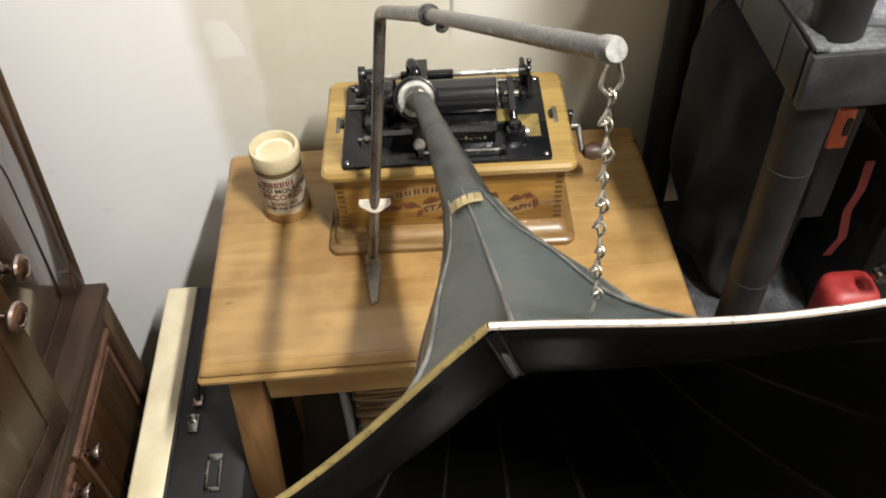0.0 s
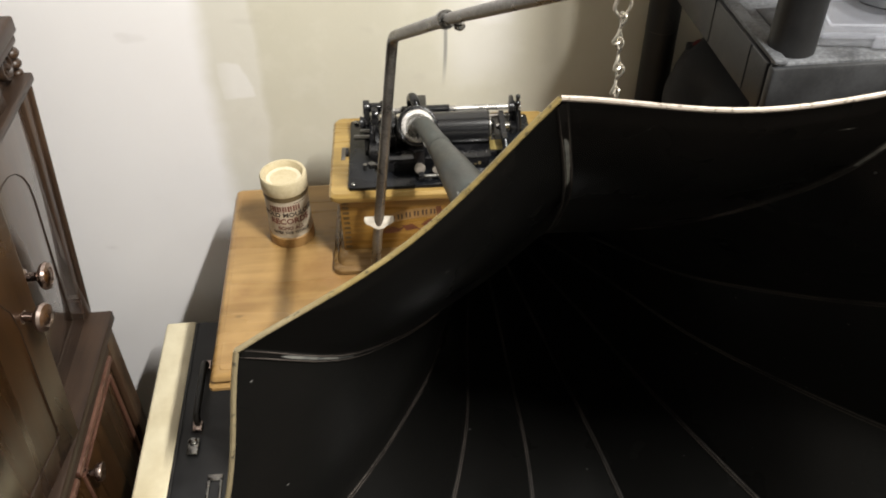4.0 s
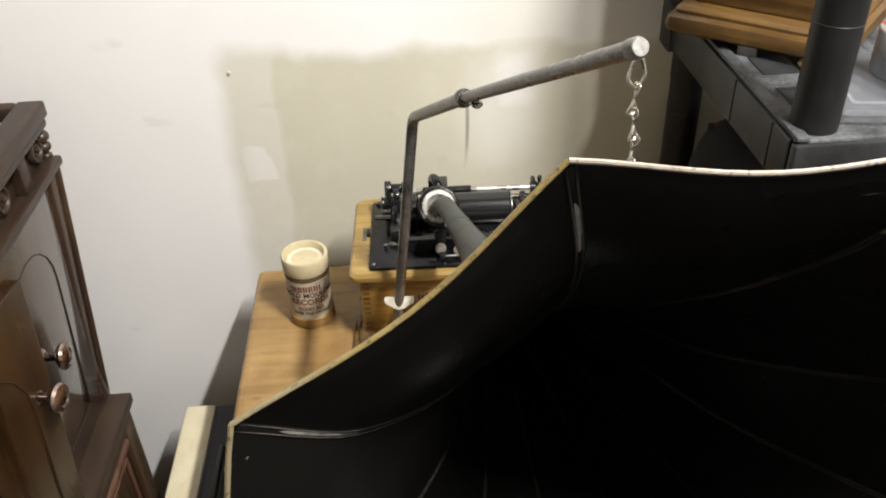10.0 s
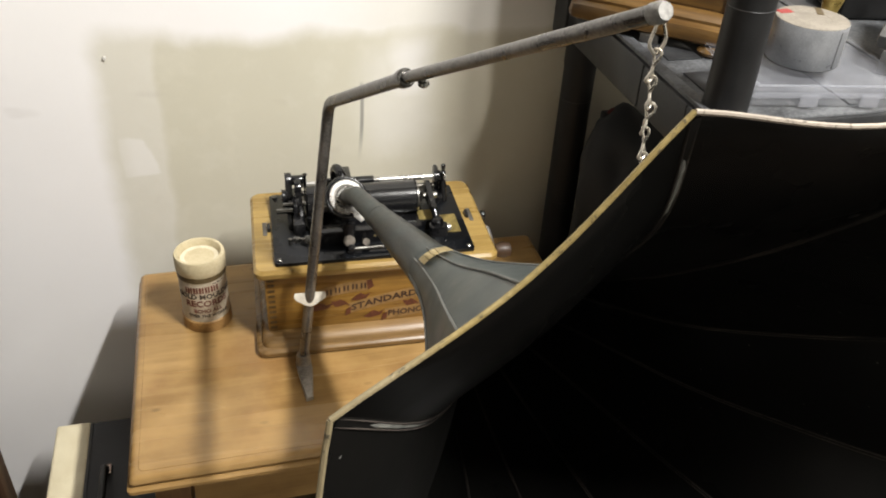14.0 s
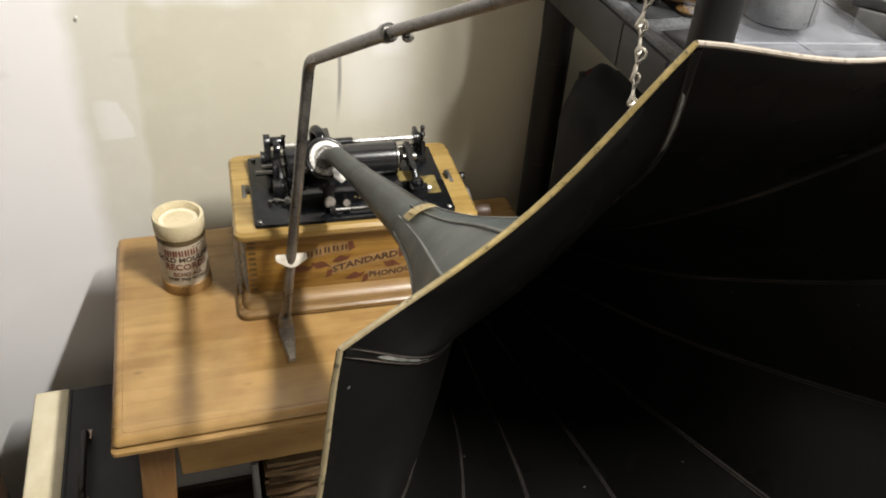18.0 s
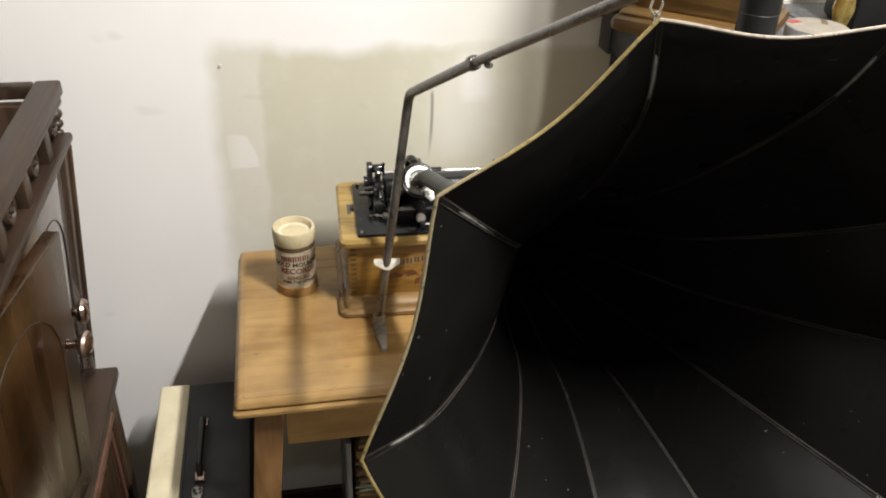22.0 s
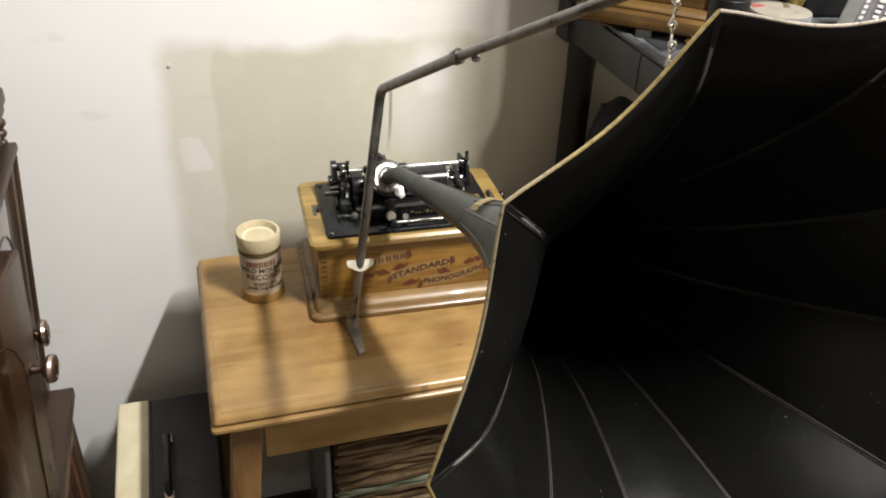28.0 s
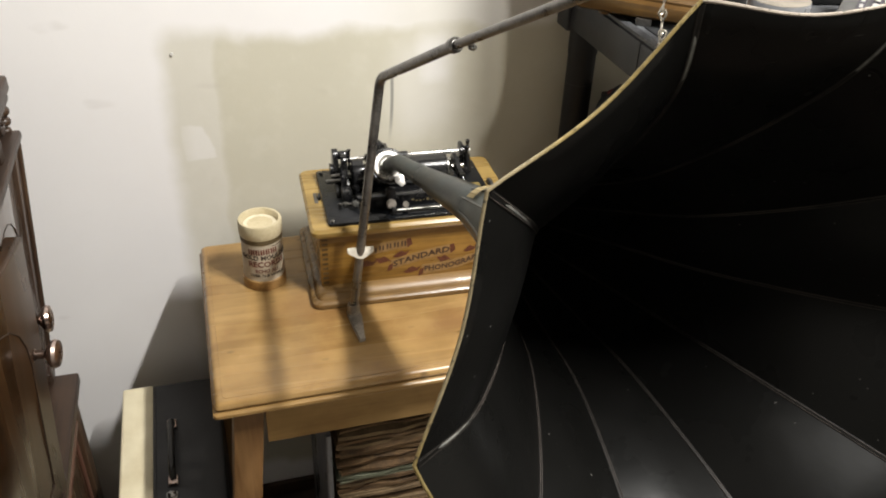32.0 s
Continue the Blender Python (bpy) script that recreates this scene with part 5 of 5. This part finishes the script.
def build_tape():
    t = thing("duct_tape_roll", "roll of silver duct tape lying on a plastic box", "tape", pose(0.812, 0.105, 1.1645, 0, 0, 25))
    part("tape_winding", lathe([(0.0410, 0), (0.0415, 0.001), (0.0415, 0.047), (0.0410, 0.048)], 48), "duct", t)
    part("paper_disc", lathe([(0.0405, 0.0475), (0.0407, 0.0486), (0.0396, 0.0488), (0.0210, 0.0488), (0.0205, 0.0484)], 48), "card_core", t, "cream cardboard end disc")
    part("red_sticker", moved(box(-0.009, 0.009, -0.006, 0.006, 0.0487, 0.0492), pose(-0.010, 0.031, 0, 0, 0, -20)), "red", t)
    part("torn_mark", moved(box(-0.012, 0.012, -0.004, 0.004, 0.0487, 0.0490), pose(0.027, 0.008, 0, 0, 0, 40)), "card_band", t)
    part("loose_end", box(-0.006, 0.006, -0.0422, -0.0411, 0.002, 0.046, 0.0004), "duct", t)
    return t


build_tape()


def build_clear_box():
    t = thing("plastic_box", "flat clear plastic box with snap lid lying on the shelf", "box", pose(0.703, 0.030, 1.1435, 0, 0, -9))
    part("tray", box(0.003, 0.192, 0.003, 0.187, 0.0, 0.011, 0.003, 3), "clear", t)
    part("lid", slab(rounded(0.0, 0.195, 0.0, 0.190, 0.012, 5), 0.0115, 0.0195, 0.003, 3), "clear", t)
    part("lid_rim", join(box(0.012, 0.183, 0.012, 0.016, 0.0196, 0.0208, 0.0004), box(0.012, 0.016, 0.017, 0.178, 0.0196, 0.0208, 0.0004), box(0.002, 0.193, -0.0012, 0.0, 0.0125, 0.0185, 0.0004), box(-0.0012, 0.0, 0.002, 0.188, 0.0125, 0.0185, 0.0004)), "clear_edge", t)
    for x in (0.055, 0.125):
        part("latch", box(x, x + 0.022, -0.0042, -0.0013, 0.003, 0.017, 0.001), "clear_edge", t)
    return t


build_clear_box()


def build_vase():
    t = thing("brass_vase", "slim brass vase standing behind the tape on the shelf", "vase", pose(0.932, 0.225, 1.1435))
    part("vase_body", lathe([(0.020, 0), (0.021, 0.004), (0.012, 0.010), (0.010, 0.030), (0.016, 0.055), (0.012, 0.085), (0.010, 0.105), (0.018, 0.125), (0.016, 0.125), (0.008, 0.105)], 28), "brass", t)
    return t


build_vase()


def build_black_device():
    t = thing("black_machine", "small black machine standing at the back of the shelf", "machine", pose(0.985, 0.265, 1.1435, 0, 0, -10))
    part("body", box(0.0, 0.16, 0.0, 0.12, 0.0, 0.16, 0.01), "post_plastic", t)
    part("top_knob", moved(lathe([(0.012, 0), (0.012, 0.01), (0.009, 0.014)], 18), pose(0.03, 0.04, 0.16)), "japan", t)
    return t


build_black_device()


def build_keyboard():
    t = thing("keypad", "grey keypad with columns of pale keys propped on a stand", "keypad", pose(0.905, 0.100, 1.1435, 0, 0, -50))
    m = pose(0, 0, 0.0465, 26, 0, 0)
    part("body", moved(box(0, 0.16, 0, 0.15, -0.020, 0.0, 0.004), m), "keys", t)
    for j, x in enumerate((0.045, 0.058, 0.071, 0.090, 0.103, 0.116)):
        if j in (0, 3):
            part("key_well", moved(box(x - 0.008, x + 0.034, 0.006, 0.140, 0.0, 0.0012), m), "key_well", t)
        for i in range(11):
            key = box(x - 0.0040, x + 0.0040, 0.0, 0.0072, 0.0012, 0.0042, 0.0010, 1)
            part("key", moved(key, m @ pose(0, 0.010 + i * 0.0116, 0)), "post_plastic" if (i * 5 + j * 3) % 7 == 0 else "keys_pale", t)
    part("side_label", moved(box(0.022, 0.033, 0.012, 0.130, 0.0, 0.001), m), "key_well", t)
    for i in range(9):
        part("label_bar", moved(box(0.025, 0.030, 0.018 + i * 0.012, 0.025 + i * 0.012, 0.001, 0.0013), m), "keys_pale", t)
    part("stand", join(box(0.01, 0.15, 0.002, 0.030, 0.0, 0.030, 0.003), box(0.01, 0.15, 0.095, 0.115, 0.0, 0.072, 0.003)), "keys", t)
    return t


M["key_well"] = flat("violet_grey_panel", (0.055, 0.050, 0.062), 0.5)
build_keyboard()

# ---- things stored below the top shelf ----
def build_bag():
    t = thing("black_bag", "slumped black cloth bag with long diagonal folds", "bag", pose(0.775, 0.315, 0.52))
    bm = bmesh.new()
    bmesh.ops.create_icosphere(bm, subdivisions=5, radius=1)
    for v in bm.verts:
        c = v.co.copy()
        fold = 0.26 * (1 - abs(math.sin(3.6 * c.y + 2.6 * c.z - 2.0 * c.x + 1.2 * noise.noise(c * 1.5)))) + 0.12 * noise.noise(c * 1.8) + 0.04 * noise.noise(c * 5.5)
        s = 1 + fold
        top = (1.0 - 0.10 * max(0.0, c.z)) / max(0.45, math.sqrt(max(0.0, 1.0 - c.z * c.z))) ** 0.45
        q = Vector((c.x * 0.092 * s * top - 0.035 * max(0.0, c.z) + 0.008, c.y * 0.098 * s * top + 0.030 * c.z, 0.228 + c.z * 0.228 * (1 + 0.3 * fold)))
        q.z = max(q.z, 0.0)
        v.co = q
    part("bag_body", bm, "cloth", t, edge=80)
    part("strap", tube(bent([(-0.075, 0.035, 0.430), (-0.060, 0.050, 0.462), (-0.02, 0.06, 0.440)], 0.014), 0.0035, 8), "strap_red", t, "dark red strap end")
    part("strap_buckle", box(-0.072, -0.056, 0.042, 0.058, 0.440, 0.456, 0.003), "post_plastic", t)
    return t


build_bag()


def build_tool_case():
    t = thing("tool_case", "grey and orange plastic tool case under the shelf", "tool case", pose(0.775, 0.09, 0.52, 0, 0, 0))
    part("body", box(0.105, 0.30, 0.02, 0.24, 0.0, 0.40, 0.015), "post_plastic", t)
    shell = bmesh.new()
    rows = []
    for i in range(13):
        a = radians(-30 + 120 * i / 12)
        rows.append([shell.verts.new((0.03 + 0.055 * math.cos(a), 0.02 + y, 0.29 + 0.14 * math.sin(a))) for y in (0.0, 0.10)])
    for p, q in zip(rows, rows[1:]):
        shell.faces.new((p[0], p[1], q[1], q[0]))
    bmesh.ops.solidify(shell, geom=shell.faces, thickness=0.012)
    part("curved_cover", shell, "post_plastic", t, "dark grey curved cover")
    plate = part("orange_plate", box(-0.024, -0.003, 0.004, 0.010, 0.420, 0.475, 0.002), "orange", t, "orange-red plastic plate")
    part("slot", box(-0.012, -0.006, 0.002, 0.005, 0.440, 0.464), "post_plastic", plate)
    part("plate_post", box(-0.02, 0.01, 0.0105, 0.03, 0.30, 0.47, 0.003), "post_plastic", t)
    return t


build_tool_case()


def build_red_tool():
    t = thing("red_power_tool", "red and black power tool with a webbing strap", "power tool", pose(0.80, 0.03, 0.52))
    part("housing", join(box(0.00, 0.070, 0.0, 0.06, 0.12, 0.215, 0.018, 3), moved(lathe([(0.030, 0), (0.036, 0.02), (0.030, 0.09)], 22), pose(0.04, 0.03, 0.04))), "red", t)
    part("base", box(-0.01, 0.09, -0.005, 0.07, 0.0, 0.05, 0.008), "post_plastic", t)
    part("motor", moved(lathe([(0.020, 0), (0.034, 0.01), (0.034, 0.08), (0.026, 0.09)], 22, "x"), pose(0.07, 0.045, 0.30)), "post_plastic", t)
    part("chuck", moved(lathe([(0.010, 0), (0.012, 0.012), (0.008, 0.02)], 16, "y"), pose(0.05, 0.0, 0.255)), "nickel", t)
    strap = bmesh.new()
    rows = [[strap.verts.new((x + 0.006 * math.sin(3 * k), y, z)) for x in (-0.005, 0.006)] for k, (y, z) in enumerate(((0.05, 0.41), (0.046, 0.37), (0.050, 0.33), (0.044, 0.29), (0.05, 0.25)))]
    for p, q in zip(rows, rows[1:]):
        strap.faces.new((p[0], p[1], q[1], q[0]))
    bmesh.ops.solidify(strap, geom=strap.faces, thickness=0.003)
    part("strap", strap, "strap_red", t, "dark red webbing strap")
    return t


build_red_tool()
